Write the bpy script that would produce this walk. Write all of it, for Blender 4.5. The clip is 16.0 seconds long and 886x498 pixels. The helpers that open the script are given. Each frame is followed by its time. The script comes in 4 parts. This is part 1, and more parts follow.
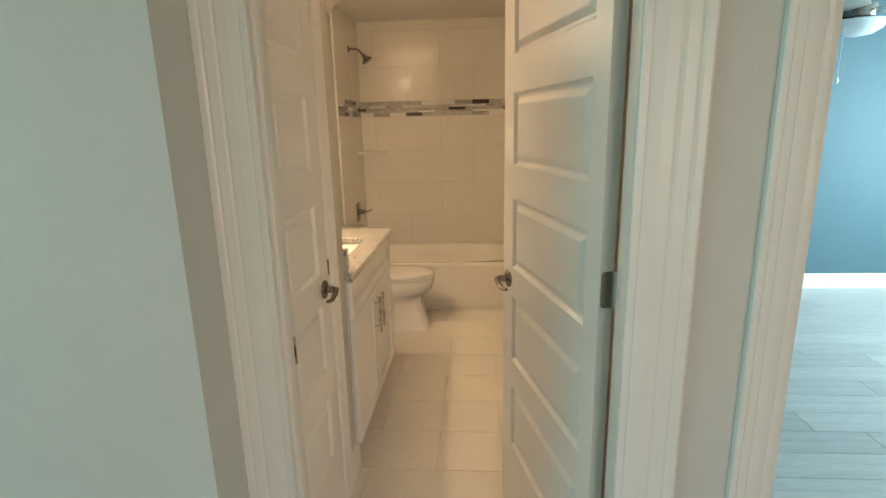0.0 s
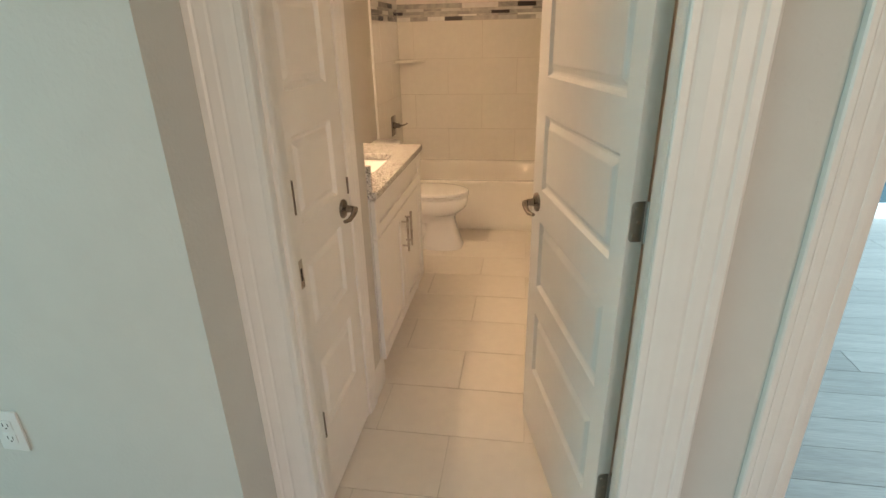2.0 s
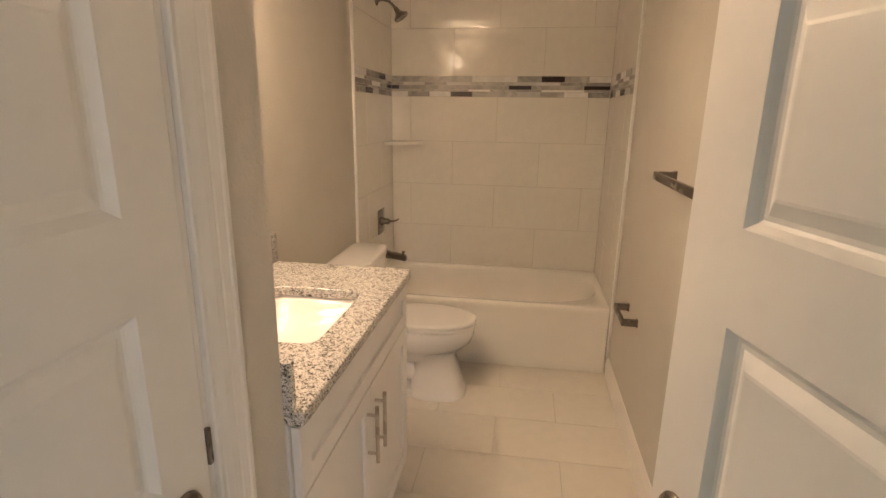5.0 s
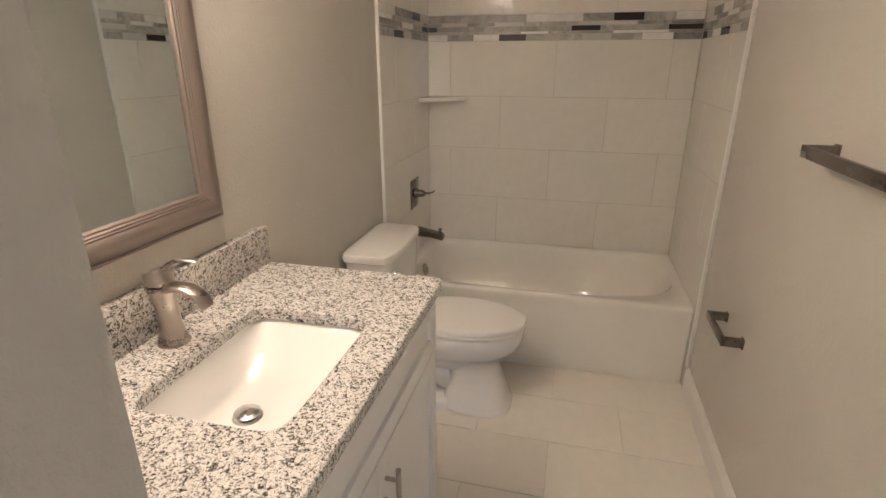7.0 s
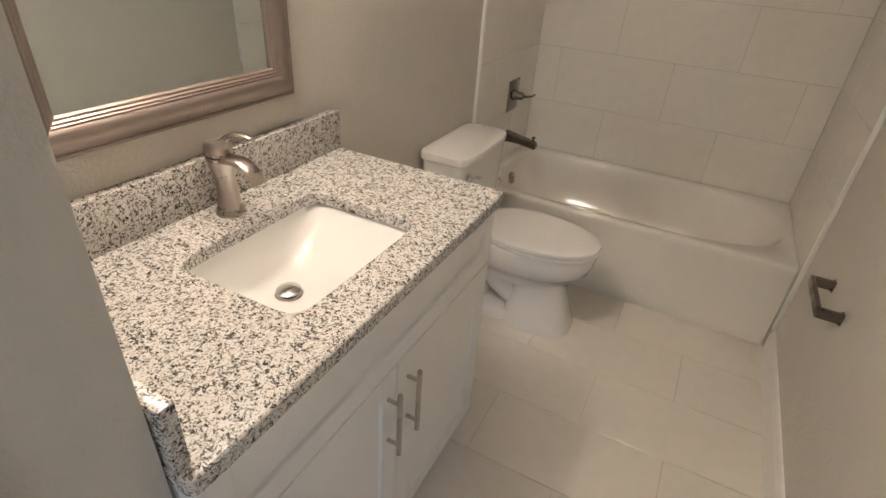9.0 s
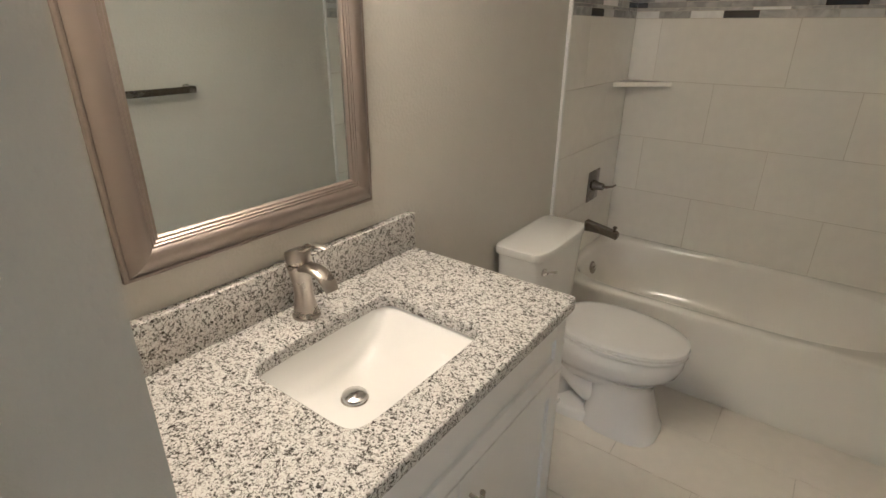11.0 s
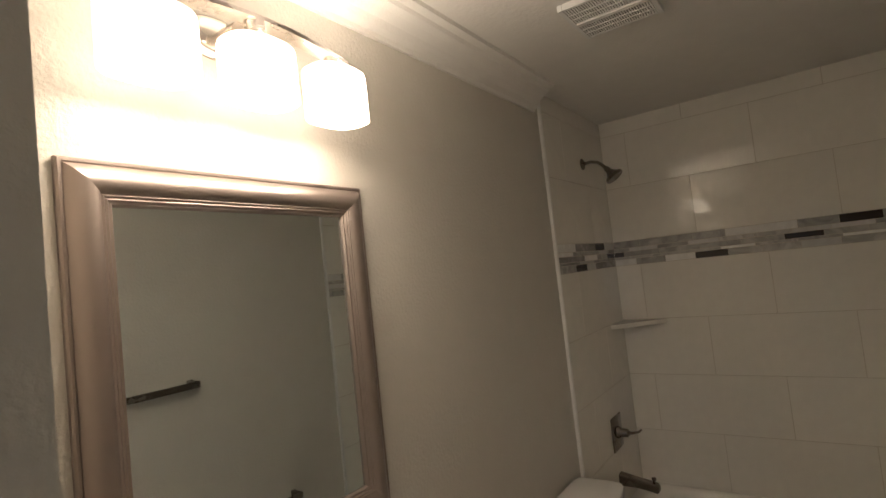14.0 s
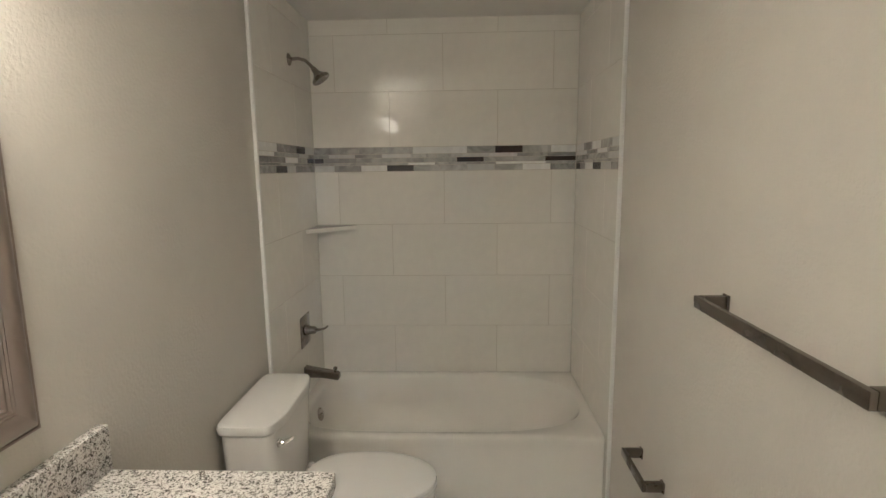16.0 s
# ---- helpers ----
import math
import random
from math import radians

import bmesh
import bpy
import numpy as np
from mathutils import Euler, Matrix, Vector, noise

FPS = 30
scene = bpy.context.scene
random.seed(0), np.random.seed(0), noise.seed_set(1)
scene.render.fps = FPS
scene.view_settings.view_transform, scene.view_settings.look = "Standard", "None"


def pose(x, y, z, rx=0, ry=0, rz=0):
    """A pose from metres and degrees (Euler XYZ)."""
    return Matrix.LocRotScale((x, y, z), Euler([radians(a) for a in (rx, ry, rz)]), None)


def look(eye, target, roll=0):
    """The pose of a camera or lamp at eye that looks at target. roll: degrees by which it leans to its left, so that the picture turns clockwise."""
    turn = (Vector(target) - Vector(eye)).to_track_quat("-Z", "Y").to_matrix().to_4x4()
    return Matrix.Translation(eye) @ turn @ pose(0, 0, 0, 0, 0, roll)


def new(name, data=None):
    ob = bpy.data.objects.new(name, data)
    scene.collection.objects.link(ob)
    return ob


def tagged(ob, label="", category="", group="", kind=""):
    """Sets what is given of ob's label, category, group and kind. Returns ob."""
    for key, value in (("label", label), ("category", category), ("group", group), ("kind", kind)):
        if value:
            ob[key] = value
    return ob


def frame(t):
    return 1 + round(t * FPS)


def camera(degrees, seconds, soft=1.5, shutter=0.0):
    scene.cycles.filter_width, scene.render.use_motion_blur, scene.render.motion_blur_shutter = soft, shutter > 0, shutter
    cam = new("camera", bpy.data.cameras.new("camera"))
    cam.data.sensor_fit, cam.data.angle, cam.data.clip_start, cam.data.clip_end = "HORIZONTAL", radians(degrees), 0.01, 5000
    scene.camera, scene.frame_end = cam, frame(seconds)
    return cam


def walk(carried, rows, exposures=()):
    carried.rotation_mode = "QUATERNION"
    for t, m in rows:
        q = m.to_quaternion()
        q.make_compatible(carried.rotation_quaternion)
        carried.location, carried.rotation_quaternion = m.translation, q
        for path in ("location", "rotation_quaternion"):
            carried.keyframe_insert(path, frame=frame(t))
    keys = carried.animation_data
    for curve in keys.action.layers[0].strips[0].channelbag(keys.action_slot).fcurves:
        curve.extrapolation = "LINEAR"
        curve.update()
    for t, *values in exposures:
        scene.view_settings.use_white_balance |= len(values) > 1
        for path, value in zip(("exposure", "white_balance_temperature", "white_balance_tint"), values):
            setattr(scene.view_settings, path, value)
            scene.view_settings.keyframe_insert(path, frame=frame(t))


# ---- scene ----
cam = camera(81.5, 16.0)
PATH = [
    (0, (1.092, -4.949, 1.536), (0.961, -3.009, 1.069), -1.3),
    (0.5, (1.112, -4.915, 1.52), (0.943, -3.01, 0.934), -1.9),
    (1, (1.136, -4.898, 1.511), (0.917, -3.041, 0.8), -2.0),
    (1.5, (1.155, -4.885, 1.507), (0.888, -3.065, 0.721), -1.8),
    (2, (1.154, -4.84, 1.525), (0.861, -3.018, 0.752), -1.3),
    (2.5, (1.101, -4.678, 1.547), (0.806, -2.824, 0.857), -0.6),
    (3, (1.038, -4.479, 1.568), (0.771, -2.582, 0.997), -0.0),
    (3.5, (1.025, -4.286, 1.563), (0.769, -2.365, 1.069), 0.4),
    (4, (1.036, -4.072, 1.571), (0.748, -2.151, 1.093), 0.1),
    (4.2, (1.024, -3.995, 1.558), (0.734, -2.072, 1.089), 0.7),
    (6.3, (0.92, -3.349, 1.501), (0.61, -1.48, 0.862), 0.5),
    (6.5, (0.905, -3.286, 1.505), (0.561, -1.427, 0.854), 0.2),
    (7, (0.896, -3.19, 1.508), (0.442, -1.365, 0.827), -0.0),
    (7.5, (0.927, -3.147, 1.5), (0.352, -1.381, 0.759), 0.3),
    (8, (0.95, -3.126, 1.488), (0.297, -1.431, 0.651), 1.4),
    (8.2, (0.963, -3.115, 1.495), (0.292, -1.463, 0.59), 2.3),
    (10.3, (0.992, -3.08, 1.512), (0.145, -1.617, 0.443), 3.4),
    (10.5, (0.997, -3.074, 1.525), (0.066, -1.607, 0.536), 2.1),
    (11, (0.99, -3.04, 1.568), (-0.106, -1.563, 0.782), 0.4),
    (11.5, (0.953, -3.021, 1.607), (-0.271, -1.529, 1.082), -0.9),
    (12, (0.962, -3.012, 1.634), (-0.357, -1.533, 1.367), -3.7),
    (12.5, (0.971, -3.007, 1.662), (-0.405, -1.556, 1.617), -5.8),
    (13, (0.966, -3.013, 1.671), (-0.415, -1.569, 1.765), -7.1),
    (13.5, (0.949, -3.009, 1.668), (-0.378, -1.518, 1.798), -7.4),
    (14, (0.922, -3.009, 1.673), (-0.226, -1.375, 1.782), -6.2),
    (14.5, (0.891, -3.008, 1.663), (-0.007, -1.222, 1.731), -4.3),
    (15, (0.867, -3.007, 1.653), (0.316, -1.085, 1.616), -3.7),
    (15.5, (0.875, -3.005, 1.644), (0.625, -1.028, 1.472), -2.5),
    (16, (0.873, -3.0, 1.639), (0.795, -1.025, 1.33), -0.7),
]
EXPOSURES = [(0.0, 1.40, 8150, 19), (1.5, 1.54, 8200, 25), (2.5, 1.54, 8350, 27), (4.2, 1.38, 8050, 27), (6.3, 1.37, 6000, 18), (8.2, 1.30, 5750, 17), (11.0, 1.20, 5450, 11),
             (12.0, 0.66, 5600, 14), (13.0, -0.02, 5950, 14), (14.0, 0.17, 5900, 14), (15.0, 0.90, 5600, 12), (15.5, 0.96, 5500, 11), (16.0, 1.27, 5300, 9)]
walk(cam, [(t, look(eye, target, roll)) for t, eye, target, roll in PATH], EXPOSURES)

# ---- light ----
world = bpy.data.worlds.new("sky")
scene.world = world
world.use_nodes = True
wn = world.node_tree
sky = wn.nodes.new("ShaderNodeTexSky")
sky.sky_type = 'NISHITA'
sky.sun_disc = False
sky.sun_elevation, sky.sun_rotation = radians(40), radians(150)
wn.nodes["Background"].inputs["Strength"].default_value = 0.1
wn.links.new(sky.outputs[0], wn.nodes["Background"].inputs["Color"])

SHADE_GLOW = 3.9
SHADE_COLOR = (1.0, 0.80, 0.56, 1)


def area_light(name, m, w, h, power, color):
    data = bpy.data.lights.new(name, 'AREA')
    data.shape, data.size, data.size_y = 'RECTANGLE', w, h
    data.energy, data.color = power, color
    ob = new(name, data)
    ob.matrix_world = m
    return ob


area_light("bedroom_window_light", look((5.9, -2.0, 1.45), (4.0, -2.0, 1.0)), 1.6, 1.2, 108, (0.38, 0.74, 1.0))
# two fill lamps for the hall, set at unseen openings added for them
area_light("hall_west_fill", look((-2.45, -5.7, 1.45), (0.5, -5.0, 1.1)), 1.4, 1.3, 14, (0.30, 0.83, 1.0))
area_light("hall_back_fill", look((2.4, -6.95, 1.45), (1.0, -4.0, 1.1)), 1.4, 1.3, 5.8, (1.0, 0.94, 0.89))


def bulb(x, y, z, power, way):
    """The bulb's light that leaves a shade through its open underside (way -1) or top (way 1)."""
    data = bpy.data.lights.new("bulb", 'AREA')
    data.shape, data.size = 'DISK', 0.085 if way < 0 else 0.034
    data.energy, data.color = power, SHADE_COLOR[:3]
    ob = new("bulb", data)
    ob.matrix_world = look((x, y, z), (x, y, z + way))


for bulb_y in (-2.612, -2.415, -2.222):
    bulb(0.13, bulb_y, 2.040, 0.85, -1)
    bulb(0.171, bulb_y, 2.149, 2.5, 1)

# ---- materials ----


def material(name, color, rough=0.5, metal=0.0, vary=0.06, scale=6.0, bump=0.0, bump_scale=150.0, bump_dist=0.001,
             spread=0.0, coat=0.0, wear=0.05, stretch=(1, 1, 1), object_space=True):
    m = bpy.data.materials.new(name)
    m.use_nodes = True
    nt = m.node_tree
    N, L = nt.nodes, nt.links
    b = N["Principled BSDF"]
    b.inputs["Metallic"].default_value = metal
    b.inputs["Coat Weight"].default_value = coat
    tc = N.new("ShaderNodeTexCoord")
    mp = N.new("ShaderNodeMapping")
    mp.inputs["Scale"].default_value = stretch
    L.new(tc.outputs["Object"], mp.inputs["Vector"])
    n1 = N.new("ShaderNodeTexNoise")
    n1.inputs["Scale"].default_value, n1.inputs["Detail"].default_value = scale, 5
    n2 = N.new("ShaderNodeTexNoise")
    n2.inputs["Scale"].default_value, n2.inputs["Detail"].default_value = scale * 9, 4
    L.new(mp.outputs[0], n1.inputs["Vector"])
    L.new(mp.outputs[0], n2.inputs["Vector"])
    mix = N.new("ShaderNodeMath")
    mix.operation = 'MULTIPLY_ADD'
    mix.inputs[1].default_value = 0.5
    L.new(n2.outputs["Fac"], mix.inputs[0])
    half = N.new("ShaderNodeMath")
    half.operation = 'MULTIPLY'
    half.inputs[1].default_value = 0.5
    L.new(n1.outputs["Fac"], half.inputs[0])
    L.new(half.outputs[0], mix.inputs[2])
    ramp = N.new("ShaderNodeValToRGB")
    ramp.color_ramp.elements[0].position, ramp.color_ramp.elements[1].position = 0.3, 0.7
    ramp.color_ramp.elements[0].color = (*[c * (1 - vary) for c in color], 1)
    ramp.color_ramp.elements[1].color = (*[min(1, c * (1 + vary)) for c in color], 1)
    L.new(mix.outputs[0], ramp.inputs["Fac"])
    out = ramp.outputs["Color"]
    if spread:
        info = N.new("ShaderNodeObjectInfo")
        mr = N.new("ShaderNodeMapRange")
        mr.inputs["To Min"].default_value, mr.inputs["To Max"].default_value = 1 - spread, 1 + spread
        L.new(info.outputs["Random"], mr.inputs["Value"])
        hsv = N.new("ShaderNodeHueSaturation")
        L.new(mr.outputs[0], hsv.inputs["Value"])
        L.new(out, hsv.inputs["Color"])
        out = hsv.outputs["Color"]
    L.new(out, b.inputs["Base Color"])
    rr = N.new("ShaderNodeMapRange")
    rr.inputs["To Min"].default_value, rr.inputs["To Max"].default_value = max(0.02, rough - wear), rough + wear
    L.new(n1.outputs["Fac"], rr.inputs["Value"])
    L.new(rr.outputs[0], b.inputs["Roughness"])
    if bump:
        n3 = N.new("ShaderNodeTexNoise")
        n3.inputs["Scale"].default_value, n3.inputs["Detail"].default_value = bump_scale, 3
        L.new(mp.outputs[0], n3.inputs["Vector"])
        bp = N.new("ShaderNodeBump")
        bp.inputs["Strength"].default_value, bp.inputs["Distance"].default_value = bump, bump_dist
        L.new(n3.outputs["Fac"], bp.inputs["Height"])
        L.new(bp.outputs[0], b.inputs["Normal"])
    return m


def granite_material():
    m = bpy.data.materials.new("speckled_granite")
    m.use_nodes = True
    N, L = m.node_tree.nodes, m.node_tree.links
    b = N["Principled BSDF"]
    b.inputs["Roughness"].default_value = 0.16
    tc = N.new("ShaderNodeTexCoord")
    warp = N.new("ShaderNodeTexNoise")
    warp.inputs["Scale"].default_value = 90
    L.new(tc.outputs["Object"], warp.inputs["Vector"])
    add = N.new("ShaderNodeVectorMath")
    add.operation = 'MULTIPLY_ADD'
    add.inputs[1].default_value = (0.007, 0.007, 0.007)
    L.new(warp.outputs["Color"], add.inputs[0])
    L.new(tc.outputs["Object"], add.inputs[2])
    def crystals(scale):
        v = N.new("ShaderNodeTexVoronoi")
        v.inputs["Scale"].default_value = scale
        L.new(add.outputs[0], v.inputs["Vector"])
        sp = N.new("ShaderNodeSeparateColor")
        L.new(v.outputs["Color"], sp.inputs[0])
        return sp.outputs[0]

    def weighted(sock, k, plus=None):
        f = N.new("ShaderNodeMath")
        f.operation = 'MULTIPLY_ADD'
        f.inputs[1].default_value, f.inputs[2].default_value = k, 0.0
        L.new(sock, f.inputs[0])
        if plus is not None:
            L.new(plus, f.inputs[2])
        return f.outputs[0]

    clump = N.new("ShaderNodeTexNoise")
    clump.inputs["Scale"].default_value, clump.inputs["Detail"].default_value = 75, 5
    L.new(add.outputs[0], clump.inputs["Vector"])
    total = weighted(crystals(380), 0.42, weighted(crystals(180), 0.33, weighted(clump.outputs["Fac"], 0.5)))
    ramp = N.new("ShaderNodeValToRGB")
    ramp.color_ramp.interpolation = 'CONSTANT'
    stops = [(0.0, (0.055, 0.047, 0.041)), (0.41, (0.15, 0.136, 0.122)), (0.475, (0.28, 0.26, 0.238)), (0.54, (0.42, 0.40, 0.375)),
             (0.59, (0.58, 0.56, 0.53)), (0.66, (0.70, 0.68, 0.65)), (0.83, (0.50, 0.455, 0.42)), (0.88, (0.66, 0.64, 0.61))]
    e = ramp.color_ramp.elements
    e[0].position, e[0].color = stops[0][0], (*stops[0][1], 1)
    e[1].position, e[1].color = stops[1][0], (*stops[1][1], 1)
    for p, c in stops[2:]:
        k = e.new(p)
        k.color = (*c, 1)
    L.new(total, ramp.inputs["Fac"])
    L.new(ramp.outputs["Color"], b.inputs["Base Color"])
    return m


def marble_material(name, light, dark, veins=7.0):
    m = bpy.data.materials.new(name)
    m.use_nodes = True
    N, L = m.node_tree.nodes, m.node_tree.links
    b = N["Principled BSDF"]
    b.inputs["Roughness"].default_value = 0.22
    tc = N.new("ShaderNodeTexCoord")
    info = N.new("ShaderNodeObjectInfo")
    off = N.new("ShaderNodeVectorMath")
    off.operation = 'MULTIPLY_ADD'
    off.inputs[1].default_value = (9, 7, 5)
    L.new(info.outputs["Random"], off.inputs[0])
    L.new(tc.outputs["Object"], off.inputs[2])
    n = N.new("ShaderNodeTexNoise")
    n.inputs["Scale"].default_value, n.inputs["Detail"].default_value, n.inputs["Distortion"].default_value = veins * 3, 7, 1.6
    L.new(off.outputs[0], n.inputs["Vector"])
    ramp = N.new("ShaderNodeValToRGB")
    ramp.color_ramp.elements[0].position, ramp.color_ramp.elements[1].position = 0.38, 0.62
    ramp.color_ramp.elements[0].color, ramp.color_ramp.elements[1].color = (*dark, 1), (*light, 1)
    L.new(n.outputs["Fac"], ramp.inputs["Fac"])
    mr = N.new("ShaderNodeMapRange")
    mr.inputs["To Min"].default_value, mr.inputs["To Max"].default_value = 0.72, 1.2
    L.new(info.outputs["Random"], mr.inputs["Value"])
    hsv = N.new("ShaderNodeHueSaturation")
    L.new(mr.outputs[0], hsv.inputs["Value"])
    L.new(ramp.outputs["Color"], hsv.inputs["Color"])
    L.new(hsv.outputs["Color"], b.inputs["Base Color"])
    return m


def wood_plank_material():
    m = material("grey_oak_plank", (0.36, 0.34, 0.31), 0.33, vary=0.24, scale=3.0, bump=0.25, bump_scale=40, spread=0.11,
                 stretch=(0.5, 7, 1))
    return m


def glow_material():
    m = bpy.data.materials.new("lit_frosted_glass")
    m.use_nodes = True
    b = m.node_tree.nodes["Principled BSDF"]
    b.inputs["Base Color"].default_value = (0.9, 0.88, 0.84, 1)
    b.inputs["Roughness"].default_value = 0.35
    b.inputs["Emission Color"].default_value = SHADE_COLOR
    b.inputs["Emission Strength"].default_value = SHADE_GLOW
    return m


BATH_PAINT = material("greige_wall_paint", (0.60, 0.57, 0.515), 0.5, vary=0.025, scale=1.2, bump=0.8, bump_scale=95, bump_dist=0.0025)
HALL_PAINT = material("pale_grey_wall_paint", (0.62, 0.615, 0.575), 0.6, vary=0.03, scale=1.2, bump=0.5, bump_scale=95, bump_dist=0.0025)
# the blue cast of daylight is put into the bedroom paint's colour
BED_PAINT = material("daylight_tinted_wall_paint", (0.062, 0.135, 0.155), 0.6, vary=0.03, scale=1.2, bump=0.4, bump_scale=95, bump_dist=0.002)
CEIL_PAINT = material("flat_ceiling_paint", (0.82, 0.80, 0.76), 0.85, vary=0.03, scale=1.5, bump=0.5, bump_scale=70, bump_dist=0.003)
WHITE_TRIM = material("white_trim_paint", (0.82, 0.80, 0.76), 0.36, vary=0.03, scale=2.5, bump=0.12, bump_scale=60)
DOOR_PAINT = material("white_door_paint", (0.83, 0.815, 0.78), 0.34, vary=0.02, scale=2.5, bump=0.15, bump_scale=220, bump_dist=0.0006)
CABINET_PAINT = material("white_cabinet_lacquer", (0.82, 0.81, 0.79), 0.3, vary=0.015, scale=3)
# brown that paints the warm shade in the bathroom door's hinge gap
GAP_BROWN = material("gap_brown_fill", (0.38, 0.20, 0.06), 0.7, vary=0.25, scale=8, stretch=(6, 6, 0.6))
WALL_TILE = material("ivory_glazed_tile", (0.86, 0.83, 0.765), 0.016, vary=0.035, scale=2.2, spread=0.018, wear=0.008)
FLOOR_TILE = material("ivory_floor_tile", (0.80, 0.76, 0.69), 0.06, vary=0.04, scale=2.0, spread=0.02, wear=0.02)
GROUT = material("tan_grout", (0.60, 0.55, 0.475), 0.9, vary=0.15, scale=14, bump=0.4, bump_scale=400)
FLOOR_GROUT = material("grey_brown_grout", (0.66, 0.62, 0.55), 0.9, vary=0.2, scale=14, bump=0.4, bump_scale=400)
CERAMIC = material("white_vitreous_china", (0.84, 0.83, 0.81), 0.07, vary=0.012, scale=3, wear=0.02, coat=0.3)
TUB_ENAMEL = material("white_tub_acrylic", (0.84, 0.815, 0.76), 0.06, vary=0.015, scale=2, wear=0.02)
NICKEL = material("brushed_nickel", (0.50, 0.455, 0.41), 0.28, metal=1, vary=0.05, scale=12, stretch=(1, 1, 2))
DARK_NICKEL = material("dark_satin_nickel", (0.24, 0.21, 0.18), 0.27, metal=1, vary=0.08, scale=12)
HINGE_STEEL = material("satin_steel_hinge", (0.42, 0.41, 0.39), 0.42, metal=1, vary=0.08, scale=12)
CHROME = material("polished_chrome", (0.75, 0.74, 0.73), 0.08, metal=1, vary=0.03, scale=9, wear=0.03)
FRAME_METAL = material("champagne_silver_frame", (0.35, 0.295, 0.265), 0.43, metal=0.85, vary=0.025, scale=2, bump=0.06, bump_scale=400)
MIRROR = material("silvered_mirror", (0.79, 0.86, 0.885), 0.015, metal=1, vary=0.003, scale=1, wear=0.0)
GRANITE = granite_material()
MARBLE_GREY = marble_material("grey_marble", (0.55, 0.535, 0.51), (0.37, 0.36, 0.345), 4.0)
MARBLE_WHITE = marble_material("white_marble", (0.86, 0.85, 0.82), (0.78, 0.77, 0.745), 4.0)
DARK_GLASS = material("dark_brown_glass", (0.045, 0.035, 0.032), 0.12, vary=0.2, scale=20, spread=0.3)
PLANK = wood_plank_material()
GLOW = glow_material()
PLASTIC = material("white_plastic", (0.80, 0.80, 0.78), 0.35, vary=0.02, scale=8)
# near-black colour standing in for the shade inside holes and slots
HOLE_DARK = material("painted_hole_dark", (0.03, 0.03, 0.03), 0.8, vary=0.1, scale=20)
CAULK = material("white_caulk", (0.82, 0.81, 0.78), 0.45, vary=0.03, scale=20)
FROSTED = material("frosted_white_glass", (0.85, 0.86, 0.86), 0.3, vary=0.01, scale=6)

# ---- mesh helpers ----


def finish(name, bm, mat, parent=None, smooth=False, world_space=True, angle=35):
    bmesh.ops.recalc_face_normals(bm, faces=bm.faces)
    me = bpy.data.meshes.new(name)
    bm.to_mesh(me)
    bm.free()
    me.materials.append(mat)
    if smooth:
        for p in me.polygons:
            p.use_smooth = True
        me.set_sharp_from_angle(angle=radians(angle))
    ob = new(name, me)
    if parent is not None:
        ob.parent = parent
        if world_space:
            ob.matrix_parent_inverse = Matrix.Translation(parent.location).inverted()
    return ob


def add_box(bm, lo, hi, bevel=0.0, seg=2, m=None):
    c = [(a + b) / 2 for a, b in zip(lo, hi)]
    s = [abs(b - a) for a, b in zip(lo, hi)]
    g = bmesh.ops.create_cube(bm, size=1, matrix=Matrix.Translation(c) @ Matrix.Diagonal((*s, 1)))
    vs = g["verts"]
    if bevel:
        es = list({e for v in vs for e in v.link_edges})
        r = bmesh.ops.bevel(bm, geom=es, offset=bevel, segments=seg, profile=0.5, affect='EDGES')
        vs = list({v for f in r["faces"] for v in f.verts} | {v for v in vs if v.is_valid})
    if m is not None:
        bmesh.ops.transform(bm, matrix=m, verts=vs)


def box(name, lo, hi, mat, parent=None, bevel=0.0, seg=2, m=None, world_space=True):
    bm = bmesh.new()
    add_box(bm, lo, hi, bevel, seg, m)
    return finish(name, bm, mat, parent, bevel > 0, world_space)


def boxes(name, items, mat, parent=None, bevel=0.0):
    bm = bmesh.new()
    for lo, hi in items:
        add_box(bm, lo, hi, bevel)
    return finish(name, bm, mat, parent, bevel > 0)


def skin(bm, rings, cap0=True, cap1=True):
    rows = [[bm.verts.new(p) for p in r] for r in rings]
    n = len(rows[0])
    for a, b in zip(rows, rows[1:]):
        for i in range(n):
            bm.faces.new((a[i], a[(i + 1) % n], b[(i + 1) % n], b[i]))
    if cap0:
        bm.faces.new(rows[0][::-1])
    if cap1:
        bm.faces.new(rows[-1])


def oval(z, x0, x1, y0, y1, p=2.0, n=48, egg=0.0):
    """A superellipse ring at height z; egg narrows it towards +x."""
    cx, cy, rx, ry = (x0 + x1) / 2, (y0 + y1) / 2, (x1 - x0) / 2, (y1 - y0) / 2
    out = []
    for i in range(n):
        a = 2 * math.pi * (i + 0.5) / n
        c, s = math.cos(a), math.sin(a)
        u = math.copysign(abs(c) ** (2 / p), c)
        v = math.copysign(abs(s) ** (2 / p), s)
        out.append((cx + rx * u, cy + ry * v * (1 - egg * u), z))
    return out


def loft(name, rings, mat, parent=None, cap0=True, cap1=True, angle=35, m=None, world_space=True):
    bm = bmesh.new()
    skin(bm, rings, cap0, cap1)
    if m is not None:
        bmesh.ops.transform(bm, matrix=m, verts=bm.verts)
    return finish(name, bm, mat, parent, True, world_space, angle)


